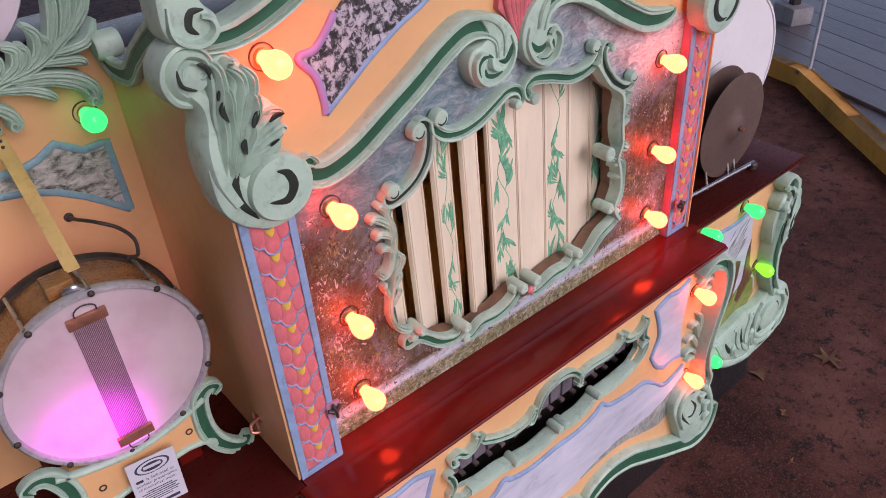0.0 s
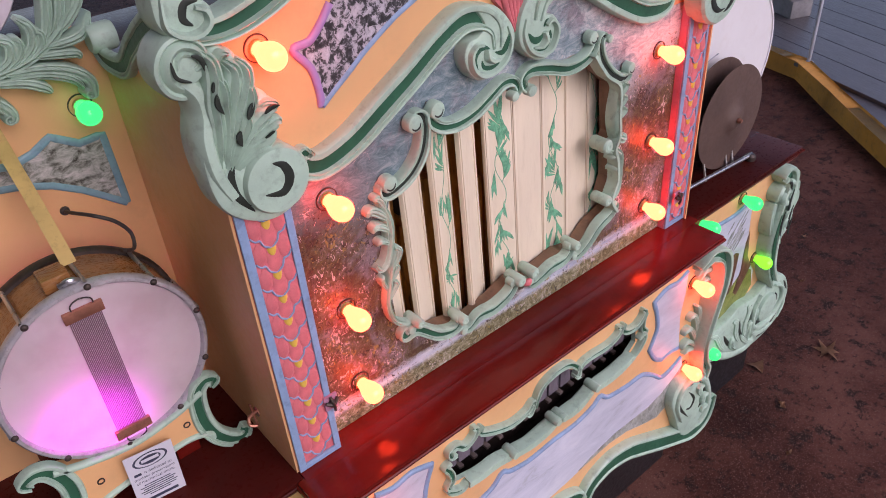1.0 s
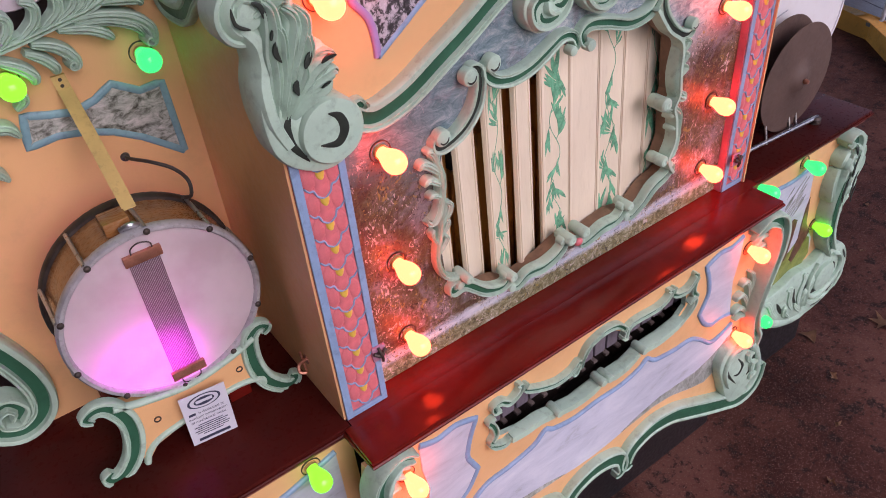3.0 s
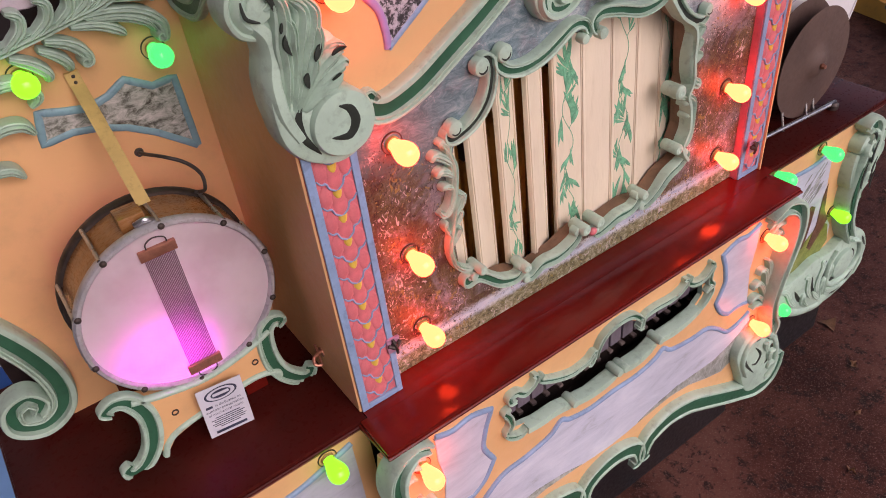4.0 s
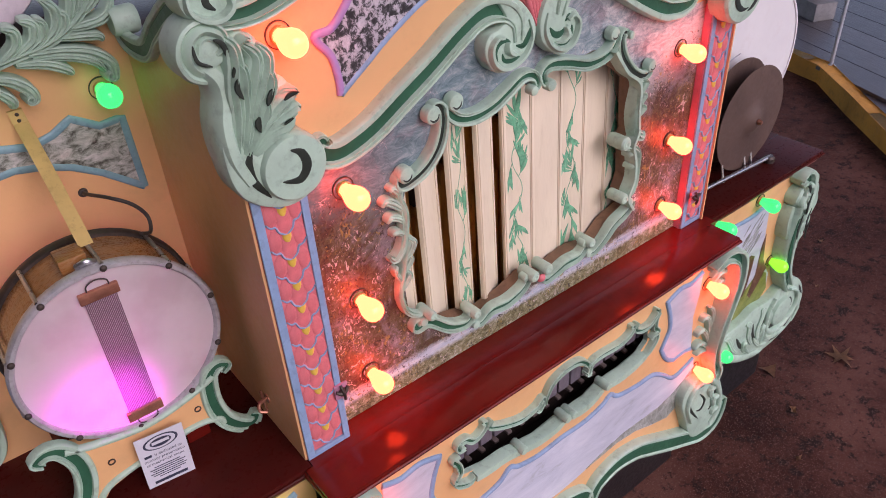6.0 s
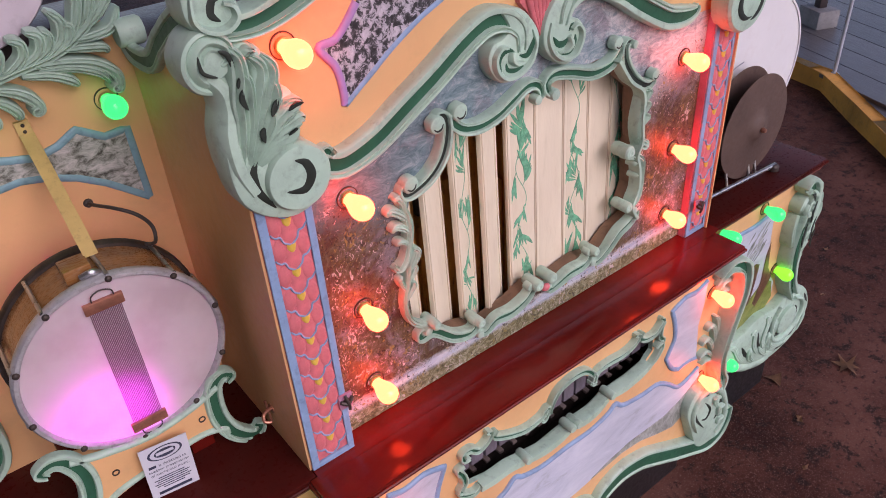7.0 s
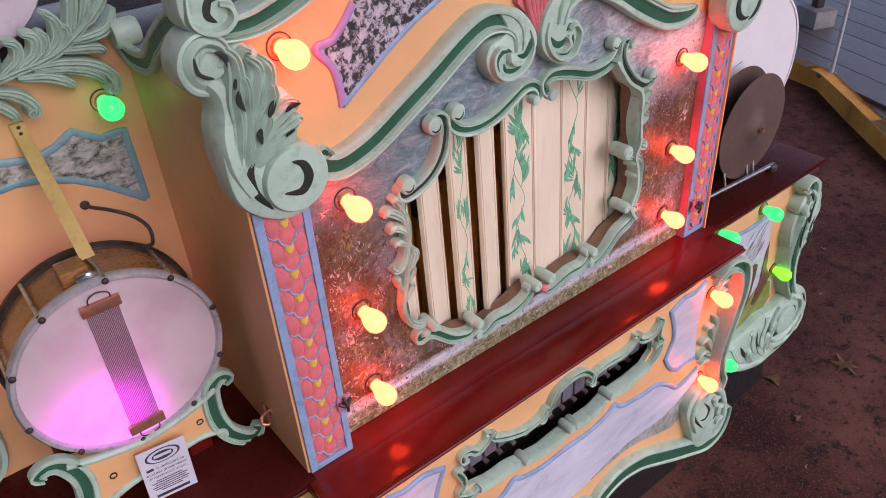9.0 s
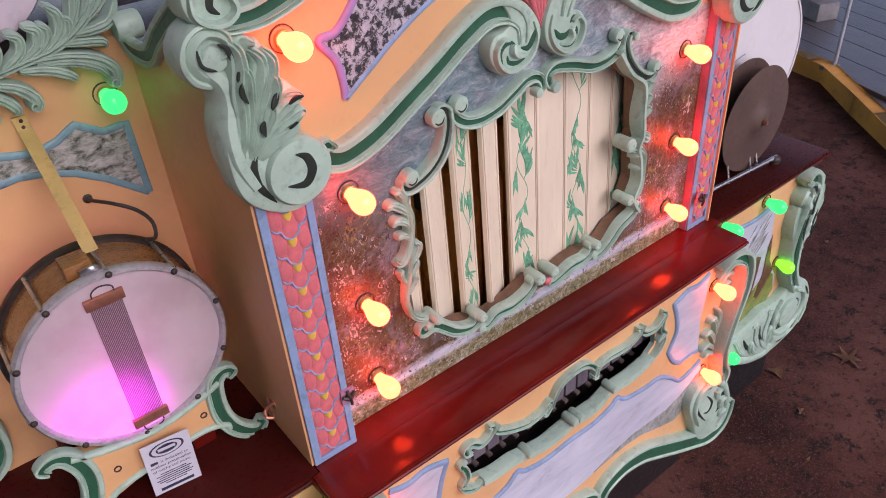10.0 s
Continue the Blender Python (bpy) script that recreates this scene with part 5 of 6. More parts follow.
# ---- wings, lower
def lower_wing(m):
    def lean(q):
        # the carved end draws in towards the top
        k = min(1, max(0, (q[0] - 1.56) / 0.06))
        return q[0] - k * (0.03 + 0.05 * min(1, max(0, (q[1] - 0.36) / 0.3))), q[1]

    def fx(p):
        p = [lean(q) for q in p]
        return [(2 * MID - q[0], q[1]) for q in p] if m else p
    P = front(WING)
    out = [(1.143, 0.868), (1.668, 0.868), (1.690, 0.78), (1.668, 0.69), (1.650, 0.60), (1.66, 0.50), (1.72, 0.40), (1.79, 0.34), (1.80, 0.25), (1.74, 0.19), (1.618, 0.180), (1.50, 0.215), (1.396, 0.275), (1.30, 0.30), (1.143, 0.30)]
    part("wing_board", slab(fx(out), P, -0.03, 0.0), SALMON, organ, "salmon painted wing board", 0)
    pic = [(1.180, 0.842), (1.240, 0.822), (1.300, 0.806), (1.380, 0.800), (1.440, 0.808), (1.474, 0.800), (1.480, 0.74), (1.490, 0.66), (1.515, 0.58), (1.560, 0.52), (1.590, 0.465), (1.540, 0.425), (1.480, 0.39), (1.400, 0.37), (1.30, 0.36), (1.18, 0.38)]
    ob = part("wing_scene", slab(fx(pic), P, 0.0, 0.003), PALE_SCENE, organ, "painted meadow scene with a brown animal", 0)
    part("blue_edging", sweep(bmesh.new(), curve(fx(pic[:6]), 5), 0.013, 0.006, P, ROUND), BLUE, ob, "pale blue edging")
    mead = [(1.59, 0.462), (1.545, 0.53), (1.50, 0.56), (1.44, 0.52), (1.36, 0.47), (1.20, 0.47), (1.20, 0.385), (1.30, 0.364), (1.40, 0.374), (1.48, 0.394), (1.54, 0.43)]
    part("painted_meadow", slab(fx(mead), P, 0.003, 0.004), MEADOW, ob, "green painted meadow", 0)
    trunk = [(1.505, 0.60), (1.535, 0.555), (1.50, 0.50), (1.475, 0.47), (1.455, 0.49), (1.478, 0.56), (1.478, 0.66), (1.488, 0.70)]
    part("painted_trunk", slab(fx(trunk), P, 0.004, 0.0047), HORSE, ob, "brown painted tree trunk", 0)
    beast = [(1.372, 0.600), (1.392, 0.640), (1.428, 0.652), (1.448, 0.640), (1.446, 0.590), (1.438, 0.530), (1.428, 0.500), (1.418, 0.502), (1.420, 0.555), (1.398, 0.550), (1.392, 0.500), (1.380, 0.490), (1.374, 0.505), (1.380, 0.56), (1.362, 0.575)]
    part("painted_animal", slab(fx(beast), P, 0.004, 0.0047), HORSE, ob, "plain brown painted grazing shape", 0)
    tree = bmesh.new()
    r = random.Random(7)
    for i in range(26):
        x, z = r.uniform(1.385, 1.470), r.uniform(0.69, 0.79)
        sweep(tree, fx([(x, z), (x - .010, z - .012), (x - .022 - r.random() * .012, z - .03)]), (.002, .006, .001), 0.0008, front(WING - .003), FLAT)
    part("painted_branches", tree, TRACK, ob, "grey brushed branches", 0)
    # the carved outer edge and its big volute
    sc = [(1.640, 0.850), (1.665, 0.862), (1.690, 0.835), (1.692, 0.77), (1.672, 0.69), (1.655, 0.61), (1.658, 0.52), (1.690, 0.44)]
    edge = scroll("wing_edge", fx(sc), (0.03, 0.05, 0.06, 0.062, 0.058, 0.05, 0.04), 0.045, P, organ, label="mint edge carving with a green groove")
    for pts, w in (([(1.70, 0.66), (1.73, 0.70), (1.752, 0.75), (1.748, 0.775)], .026), ([(1.70, 0.70), (1.728, 0.745), (1.742, 0.79), (1.735, 0.812)], .026),
                   ([(1.695, 0.75), (1.716, 0.79), (1.726, 0.83), (1.718, 0.85)], .026), ([(1.68, 0.80), (1.66, 0.815), (1.640, 0.80), (1.642, 0.775)], .022),
                   ([(1.685, 0.62), (1.712, 0.65), (1.735, 0.69), (1.738, 0.71)], .022), ([(1.640, 0.77), (1.628, 0.73), (1.632, 0.68), (1.645, 0.66)], .018)):
        lobes(edge, [(fx(pts), w)], 0.04, P)
    eye = (2 * MID - 1.607, 0.785) if m else (1.607, 0.785)
    curl(edge, eye[0], eye[1], 0.040, front(WING - .022), 1 if m else -1, 90, .024)
    for k in range(3):
        z = 0.70 - .035 * k
        pts = [(1.628 - .006 * k, z - .02), (1.612 - .004 * k, z + .008), (1.618, z + .03), (1.632, z + .026)]
        lobes(edge, [([(2 * MID - p[0], p[1]) for p in pts] if m else pts, .012)], 0.03, front(WING - .018))
    def mx(p):
        return [(2 * MID - q[0], q[1]) for q in p] if m else p
    comma = [(1.655, 0.450), (1.715, 0.436), (1.762, 0.390), (1.792, 0.310), (1.750, 0.225), (1.617, 0.195), (1.500, 0.232), (1.416, 0.284), (1.300, 0.360), (1.270, 0.420), (1.350, 0.418), (1.422, 0.424), (1.476, 0.440), (1.558, 0.430), (1.610, 0.448)]
    ob = plaque("wing_volute", mx(comma), P, 0.030, MINT, organ, "large carved mint volute with leaf scrolls", 0.008)
    c = mx([(1.640, 0.345)])[0]
    V = front(WING - .028)
    part("volute_eye", turned(bmesh.new(), [(0, .02), (.050, .02), (.053, .028), (.050, .040), (.038, .045), (0, .046)], (c[0], WING, c[1]), (0, -1, 0), 36), MINT, ob)
    part("volute_coil", sweep(bmesh.new(), curve(mx([(1.585, 0.425), (1.560, 0.380), (1.570, 0.310), (1.620, 0.270), (1.690, 0.275), (1.735, 0.325), (1.720, 0.385), (1.670, 0.418)]), 6), (.008, .014, .017, .017, .014, .008), 0.013, V, ROUND), MINT, ob)
    lobes(ob, [(mx(q), w) for q, w in (([(1.50, .285), (1.472, .335), (1.462, .385), (1.440, .395)], .0211), ([(1.545, .27), (1.522, .33), (1.532, .390), (1.518, .418)], .0223),
                                       ([(1.60, .225), (1.560, .245), (1.525, .278), (1.505, .305)], .0161), ([(1.71, .235), (1.65, .235), (1.60, .255), (1.572, .285)], .0161),
                                       ([(1.770, .30), (1.750, .350), (1.712, .395), (1.668, .415)], .0149), ([(1.745, .24), (1.766, .285), (1.752, .325)], .0149),
                                       ([(1.42, .295), (1.385, .335), (1.350, .390), (1.322, .405)], .0186))], 0.008, V)
    # shade of the hollows round the eye, coloured on the flat face
    crescents(ob, [(mx(q), w) for q, w in (([(1.592, .398), (1.580, .350), (1.598, .305), (1.645, .288)], .0240), ([(1.694, .372), (1.706, .335), (1.690, .300)], .0195), ([(1.486, .375), (1.494, .325), (1.520, .292)], .0180),
                                           ([(1.625, .222), (1.68, .222), (1.735, .262)], .0120), ([(1.40, .365), (1.430, .318), (1.46, .29)], .0150), ([(1.545, .405), (1.548, .350), (1.556, .30)], .0135),
                                           ([(1.735, .40), (1.772, .345)], .0090))], front(WING - .0296), OLIVE, "dark strip painted in for the shade of a hollow")
    crescents(edge, [(mx([(1.604, .50), (1.585, .57), (1.572, .65), (1.578, .73)]), .018)], front(WING - .0452))
    # more hollow shade painted on the edge carving
    crescents(edge, [(mx(q), w) for q, w in (([(1.622, .80), (1.612, .76), (1.618, .72)], .012), ([(1.640, .74), (1.630, .70), (1.634, .66)], .010), ([(1.596, .735), (1.588, .69), (1.596, .65)], .012),
                                             ([(1.650, .69), (1.642, .655), (1.646, .63)], .008), ([(1.580, .838), (1.596, .828), (1.604, .806)], .010))], front(WING - .0455), OLIVE, "dark strip painted in for the shade of a hollow")
    ob = scroll("wing_bottom_rail", fx([(1.62, 0.215), (1.55, 0.215), (1.46, 0.245), (1.38, 0.288), (1.33, 0.31), (1.30, 0.335), (1.315, 0.352)]), (.06, .05, .04, .034, .026, .012), 0.032, P, organ, ROUND, label="mint bottom rail of the wing")
    for pts, w in (([(1.50, 0.245), (1.46, 0.285), (1.45, 0.315), (1.462, 0.325)], .022), ([(1.56, 0.24), (1.545, 0.285), (1.55, 0.325), (1.565, 0.335)], .022), ([(1.60, 0.25), (1.585, 0.30), (1.60, 0.35), (1.62, 0.372)], .026)):
        lobes(ob, [(fx(pts), w)], 0.04, P)


lower_wing(False)
lower_wing(True)

# ---- left wing, upper
PW = front(WALL)
wall_out = [(0.0, SHELF), (0.0, 1.600), (-0.045, 1.640), (-0.082, 1.617), (-0.12, 1.603), (-0.20, 1.588), (-0.34, 1.565), (-0.56, 1.58), (-0.60, 1.50), (-0.58, 1.38), (-0.52, 1.25), (-0.46, 1.15), (-0.428, 1.06), (-0.425, SHELF)]
part("wing_wall", slab(wall_out, PW, -0.014, 0.0), SALMON, organ, "salmon painted wing panel", 0)
edge = [(-0.60, 1.52), (-0.58, 1.38), (-0.53, 1.26), (-0.475, 1.17), (-0.437, 1.085), (-0.420, 1.01), (-0.430, 0.955), (-0.470, 0.932), (-0.508, 0.955), (-0.505, 0.995), (-0.475, 1.008), (-0.458, 0.985), (-0.472, 0.968)]
scroll("wing_scroll", edge, (0.05, 0.05, 0.05, 0.046, 0.036, 0.024), (0.03, 0.035, 0.045), PW, organ, label="mint and green scrolled edge of the wing")

wpic = [(-0.041, 1.325), (-0.043, 1.455), (-0.080, 1.452), (-0.119, 1.477), (-0.150, 1.460), (-0.185, 1.452), (-0.220, 1.460), (-0.255, 1.470), (-0.266, 1.420), (-0.22, 1.424), (-0.181, 1.416), (-0.14, 1.400), (-0.100, 1.375), (-0.07, 1.350)]
ob = part("wing_picture", slab(wpic, PW, 0.0, 0.003), MARBLED, organ, "small grey painted scene", 0)
dense = []
for a, b in zip(wpic, wpic[1:] + wpic[:1]):
    for k in range(5):
        dense.append((a[0] + (b[0] - a[0]) * k / 5, a[1] + (b[1] - a[1]) * k / 5))
part("blue_edging", sweep(bmesh.new(), dense + dense[:1], 0.013, 0.005, PW, ROUND), TEAL, ob, "teal blue edging")

bm = bmesh.new()
pl = front(WALL - 0.004)
sweep(bm, curve([(-0.34, 1.560), (-0.27, 1.576), (-0.202, 1.588), (-0.160, 1.596), (-0.119, 1.603), (-0.082, 1.619), (-0.050, 1.644), (-0.028, 1.68), (-0.022, 1.74)], 7), (.012, .018, .018, .018, .018, .017, .016, .014), (.02, .028, .030, .032, .032, .03), pl, CREASED)
spray = part("wing_acanthus", bm, MINT, organ, "spreading carved mint acanthus over the wing panel")
lobes(spray, (([(-0.146, 1.594), (-0.100, 1.589), (-0.062, 1.576), (-0.039, 1.554), (-0.041, 1.531), (-0.052, 1.532)], .0174), ([(-0.142, 1.586), (-0.096, 1.578), (-0.063, 1.562), (-0.049, 1.541)], .0130),
              ([(-0.166, 1.584), (-0.129, 1.576), (-0.105, 1.563), (-0.095, 1.551)], .0160), ([(-0.102, 1.607), (-0.071, 1.603), (-0.046, 1.598), (-0.040, 1.588)], .0145),
              ([(-0.083, 1.617), (-0.054, 1.617), (-0.027, 1.624), (-0.008, 1.650)], .0160), ([(-0.067, 1.630), (-0.042, 1.645), (-0.018, 1.672), (-0.006, 1.70)], .0160),
              ([(-0.060, 1.638), (-0.046, 1.665), (-0.040, 1.70), (-0.044, 1.73)], .0174), ([(-0.085, 1.62), (-0.070, 1.65), (-0.060, 1.69), (-0.066, 1.72)], .0174),
              ([(-0.111, 1.605), (-0.088, 1.620), (-0.084, 1.638), (-0.094, 1.640)], .0145), ([(-0.128, 1.601), (-0.100, 1.622), (-0.094, 1.648), (-0.106, 1.664)], .0174),
              ([(-0.160, 1.598), (-0.134, 1.612), (-0.128, 1.634), (-0.142, 1.642)], .0174), ([(-0.150, 1.597), (-0.122, 1.613), (-0.114, 1.632), (-0.122, 1.64)], .0130),
              ([(-0.185, 1.592), (-0.158, 1.610), (-0.154, 1.630), (-0.168, 1.637)], .0160), ([(-0.22, 1.585), (-0.192, 1.604), (-0.186, 1.626), (-0.20, 1.634)], .0160),
              ([(-0.26, 1.578), (-0.232, 1.598), (-0.226, 1.618), (-0.24, 1.626)], .0160), ([(-0.207, 1.575), (-0.180, 1.564), (-0.163, 1.548), (-0.159, 1.532), (-0.170, 1.528)], .0188),
              ([(-0.22, 1.566), (-0.200, 1.552), (-0.188, 1.536), (-0.192, 1.526)], .0160), ([(-0.26, 1.566), (-0.235, 1.550), (-0.220, 1.532), (-0.224, 1.520)], .0174)), 0.032, pl)
curl(spray, -0.046, 1.536, 0.009, pl, -1, 0, .036)
curl(spray, -0.164, 1.534, 0.009, pl, -1, 0, .036)
lobes(spray, (([(-0.33, 1.50), (-0.30, 1.53), (-0.265, 1.53), (-0.245, 1.505), (-0.26, 1.49)], .018), ([(-0.36, 1.44), (-0.32, 1.47), (-0.285, 1.47), (-0.27, 1.45)], .018), ([(-0.40, 1.38), (-0.36, 1.41), (-0.325, 1.41), (-0.31, 1.39)], .016)), 0.030, pl)
part("oval_mirror", turned(bmesh.new(), [(0, 0.030), (0.10, 0.028), (0.128, 0.022), (0.132, 0.012), (0.132, 0)], (-0.205, WALL + 0.03, 1.745), (0, -1, 0), 48), paint("dull_lilac_paint", (0.66, 0.57, 0.63), 0.4, 0.1, 10, (0.2, 0.18, 0.2), 0.3), organ, "dull lilac round panel")

# ---------------------------------------------------------------- lit bulbs
def make_bulb(name, mat, label):
    t = thing(name, label, "light bulb", (0, 0, 0), "bulbs on the organ")
    prof = [(0.0110, 0.003), (0.0115, 0.008), (0.0130, 0.014), (0.0165, 0.024), (0.0198, 0.034), (0.0212, 0.043), (0.0205, 0.051), (0.0175, 0.058), (0.0120, 0.063), (0.0060, 0.0655), (0, 0.066)]
    prof = [(r * .9, d * .9) for r, d in prof]
    part("glass", turned(bmesh.new(), prof, (0, 0, 0), (0, -1, 0), 28), mat, t, "", 60)
    part("socket", turned(bmesh.new(), [(0.0112, 0.006), (0.0124, 0.006), (0.0126, -0.002), (0.0108, -0.002)], (0, 0, 0), (0, -1, 0), 24), BRASS, t)
    part("socket_ring", turned(bmesh.new(), [(0.0176, -0.001), (0.0178, 0.0016), (0.0192, 0.0016), (0.0194, -0.001)], (0, 0, 0), (0, -1, 0), 28), IRON, t)
    return t


def place_bulbs(name, mat, label, spots):
    first = None
    for x, y, z, tilt in spots:
        m = pose(x + 0.003, y - 0.0004, z - 0.009, tilt, 0, 0)
        if first is None:
            first = make_bulb(name, mat, label)
            first.matrix_basis = m
        else:
            copy_thing(first, m)


place_bulbs("light_bulb", BULB_ORANGE, "lit orange pear-shaped bulb glowing yellow-white", [
    (0.160, FACE, 1.387, 2), (0.160, FACE, 1.170, 3), (0.162, FACE, 0.998, 2), (0.990, FACE, 1.385, 2), (0.992, FACE, 1.174, 3), (0.990, FACE, 1.004, 3),
    (0.098, FACE, 1.643, 2), (1.068, LOW, 0.792, 3), (1.080, LOW, 0.498, 3), (0.053, LOW, 0.791, 3), (0.046, LOW, 0.494, 3)])
place_bulbs("light_bulb", BULB_GREEN, "lit green pear-shaped bulb", [
    (-0.062, WALL, 1.519, 2), (1.410, WING, 0.852, 3), (1.338, WING, 0.345, 3), (1.205, WING, 0.868, 3)])
place_bulbs("light_bulb", BULB_LIME, "lit yellow-green pear-shaped bulb", [
    (-0.258, WALL, 1.540, 2), (1.550, WING, 0.580, 3), (-0.090, WING, 0.850, 3)])

# ---------------------------------------------------------------- snare drum on the wing shelf
DX, DZ, DY, DR, DD = -0.197, 1.180, 0.122, 0.155, 0.098
drum = thing("snare_drum", "snare drum with white head, wire snares and varnished wooden shell", "snare drum", (DX, DY + 0.05, DZ - DR))
ctr = (DX, DY, DZ)
part("head", turned(bmesh.new(), [(0, 0.002), (0.06, 0.002), (0.12, 0.0015), (DR - 0.004, 0.0)], ctr, (0, -1, 0), 64), SKIN, drum, "white translucent drum head")
part("shell", turned(bmesh.new(), [(DR - .006, -0.004), (DR - .002, -0.006), (DR - .002, -DD + .004), (DR - .008, -DD + .004), (DR - .008, -.004)], ctr, (0, -1, 0), 64), SHELL, drum, "varnished brown wooden shell")
part("back_head", turned(bmesh.new(), [(0, -DD), (DR - .004, -DD)], ctr, (0, -1, 0), 64), SKIN, drum)
for d0, nm in ((0.0, "front_hoop"), (-DD - 0.004, "back_hoop")):
    pr = [(DR - .006, d0 - .010), (DR + .004, d0 - .010), (DR + .006, d0 - .006), (DR + .006, d0 + .004), (DR + .003, d0 + .008), (DR - .002, d0 + .008), (DR - .005, d0 + .004), (DR - .006, d0 - .010)]
    part(nm, turned(bmesh.new(), pr, ctr, (0, -1, 0), 64), HOOP if d0 == 0 else IRON, drum, "dull grey metal hoop" if d0 == 0 else "dark iron hoop")
for k in range(10):
    a = radians(12 + 36 * k)
    ux, uz = math.cos(a), math.sin(a)
    bm = tube(bmesh.new(), [(DX + ux * (DR + .005), DY - .004, DZ + uz * (DR + .005)), (DX + ux * (DR + .005), DY + DD, DZ + uz * (DR + .005))], 0.0036, 8, 0)
    rod = part("tension_rod", bm, STEEL, drum)
    bm = ball(bmesh.new(), (DX + ux * (DR + .001), DY - .009, DZ + uz * (DR + .001)), 0.0055, (1, 0.7, 1))
    part("hoop_claw", bm, IRON, rod)
# snare wires with their clamps
bm = bmesh.new()
for k in range(20):
    x = DX - 0.001 + (k - 9.5) * 0.0024
    tube(bm, [(x, DY - .0045, DZ + .112), (x, DY - .0042, DZ), (x, DY - .0045, DZ - .125)], 0.00105, 4, 0)
tagged(part("snare_strip", bm, WIRE, drum, "strip of coiled steel snare wires"), kind="stuff")
for z, lab in ((DZ + .117, "copper snare clamp"), (DZ - .129, "dark copper snare clamp")):
    c = part("snare_clamp", block(bmesh.new(), DX - .001 - .029, DX - .001 + .029, DY - .009, DY - .002, z - .009, z + .009, .0015), COPPER, drum, lab)
    s = 1 if z > DZ else -1
    part("clamp_cord", tube(bmesh.new(), [(DX - .015, DY - .004, z), (DX - .015, DY - .007, z + s * .018), (DX - .001, DY - .006, z + s * .024), (DX + .015, DY - .007, z + s * .018), (DX + .015, DY - .004, z)], .0012, 6), CABLE, c)
part("throw_off", block(bmesh.new(), DX - .035, DX + .005, DY + .018, DY + .058, DZ + DR - .004, DZ + DR + .020, .004), SHELL, drum, "wooden block on the shell")
bm = tube(bmesh.new(), [(DX - .015, DY + .012, DZ + DR + .006), (DX, DY + .006, DZ + DR + .012), (DX + .012, DY + .010, DZ + DR + .004)], .005, 8)
part("wing_screw", bm, STEEL, drum)
# the pink lamp that shines through the head from inside
lamp = new("drum_lamp", bpy.data.lights.new("drum_lamp", "SPOT"))
lamp.data.energy, lamp.data.color, lamp.data.spot_size, lamp.data.spot_blend, lamp.data.shadow_soft_size = 3.0, (1.0, 0.03, 0.92), radians(128), 0.85, 0.02
lamp.matrix_world = look((DX - 0.03, DY + 0.075, DZ - 0.080), (DX - 0.045, DY, DZ - 0.090))

# extra point light, added beside the spot to spread its pink glow
glow_lamp = new("drum_lamp", bpy.data.lights.new("drum_glow_fill", "POINT"))
glow_lamp.data.energy, glow_lamp.data.color, glow_lamp.data.shadow_soft_size = 0.13, (1.0, 0.16, 0.70), 0.015
glow_lamp.location = (DX - 0.02, DY + 0.068, DZ + 0.02)

# scroll-legged stand under the drum
stand = thing("drum_stand", "salmon and mint scrolled wooden drum stand on the red shelf", "drum stand", (DX, 0.12, SHELF))
PS = front(0.118)
body = [(-0.318, 1.048), (-0.27, 1.030), (-0.205, 1.020), (-0.14, 1.032), (-0.085, 1.056), (-0.078, 1.00), (-0.070, 0.950), (-0.127, 0.962), (-0.18, 0.958), (-0.240, 0.945), (-0.292, 0.93), (-0.318, 0.90), (-0.325, 0.96), (-0.322, 1.01)]
part("cradle", slab(body, PS, -0.022, 0.004), SALMON, stand, "salmon cradle board", 0)
for pts in ([(-0.362, 1.046), (-0.372, 1.058), (-0.352, 1.066), (-0.332, 1.054), (-0.318, 1.02), (-0.318, 0.98), (-0.330, 0.94), (-0.352, 0.912), (-0.374, 0.904), (-0.384, 0.916), (-0.374, 0.924)],
            [(-0.062, 1.052), (-0.052, 1.062), (-0.068, 1.070), (-0.086, 1.055), (-0.092, 1.02), (-0.090, 0.98), (-0.078, 0.942), (-0.056, 0.914), (-0.036, 0.905), (-0.025, 0.916), (-0.034, 0.925)]):
    scroll("leg", pts, (.010, .026, .034, .036, .034, .028, .014), 0.016, PS, stand, lift=(-0.006, -0.006), label="mint scrolled leg with green groove")
scroll("arch", [(-0.318, 0.902), (-0.308, 0.925), (-0.285, 0.942), (-0.24, 0.952), (-0.18, 0.962), (-0.127, 0.966), (-0.09, 0.955), (-0.085, 0.940)], 0.012, 0.010, PS, stand, ROUND)
scroll("top_lip", [(-0.330, 1.050), (-0.28, 1.034), (-0.205, 1.022), (-0.13, 1.034), (-0.08, 1.052)], 0.012, 0.010, PS, stand, ROUND)
for x in (-0.315, -0.125):
    part("wedge", block(bmesh.new(), x - .022, x + .022, 0.145, 0.24, SHELF + .0005, 1.035, .004), LACQUER, stand, "dark red support block")

for x, z in ((-0.275, 0.985), (-0.120, 1.000)):
    part("keyhole_ring", turned(bmesh.new(), [(.0042, 0), (.0064, 0), (.0064, .0015), (.0042, .0015), (.0042, 0)], (x, 0.1139, z), (0, -1, 0), 14), IRON, stand)

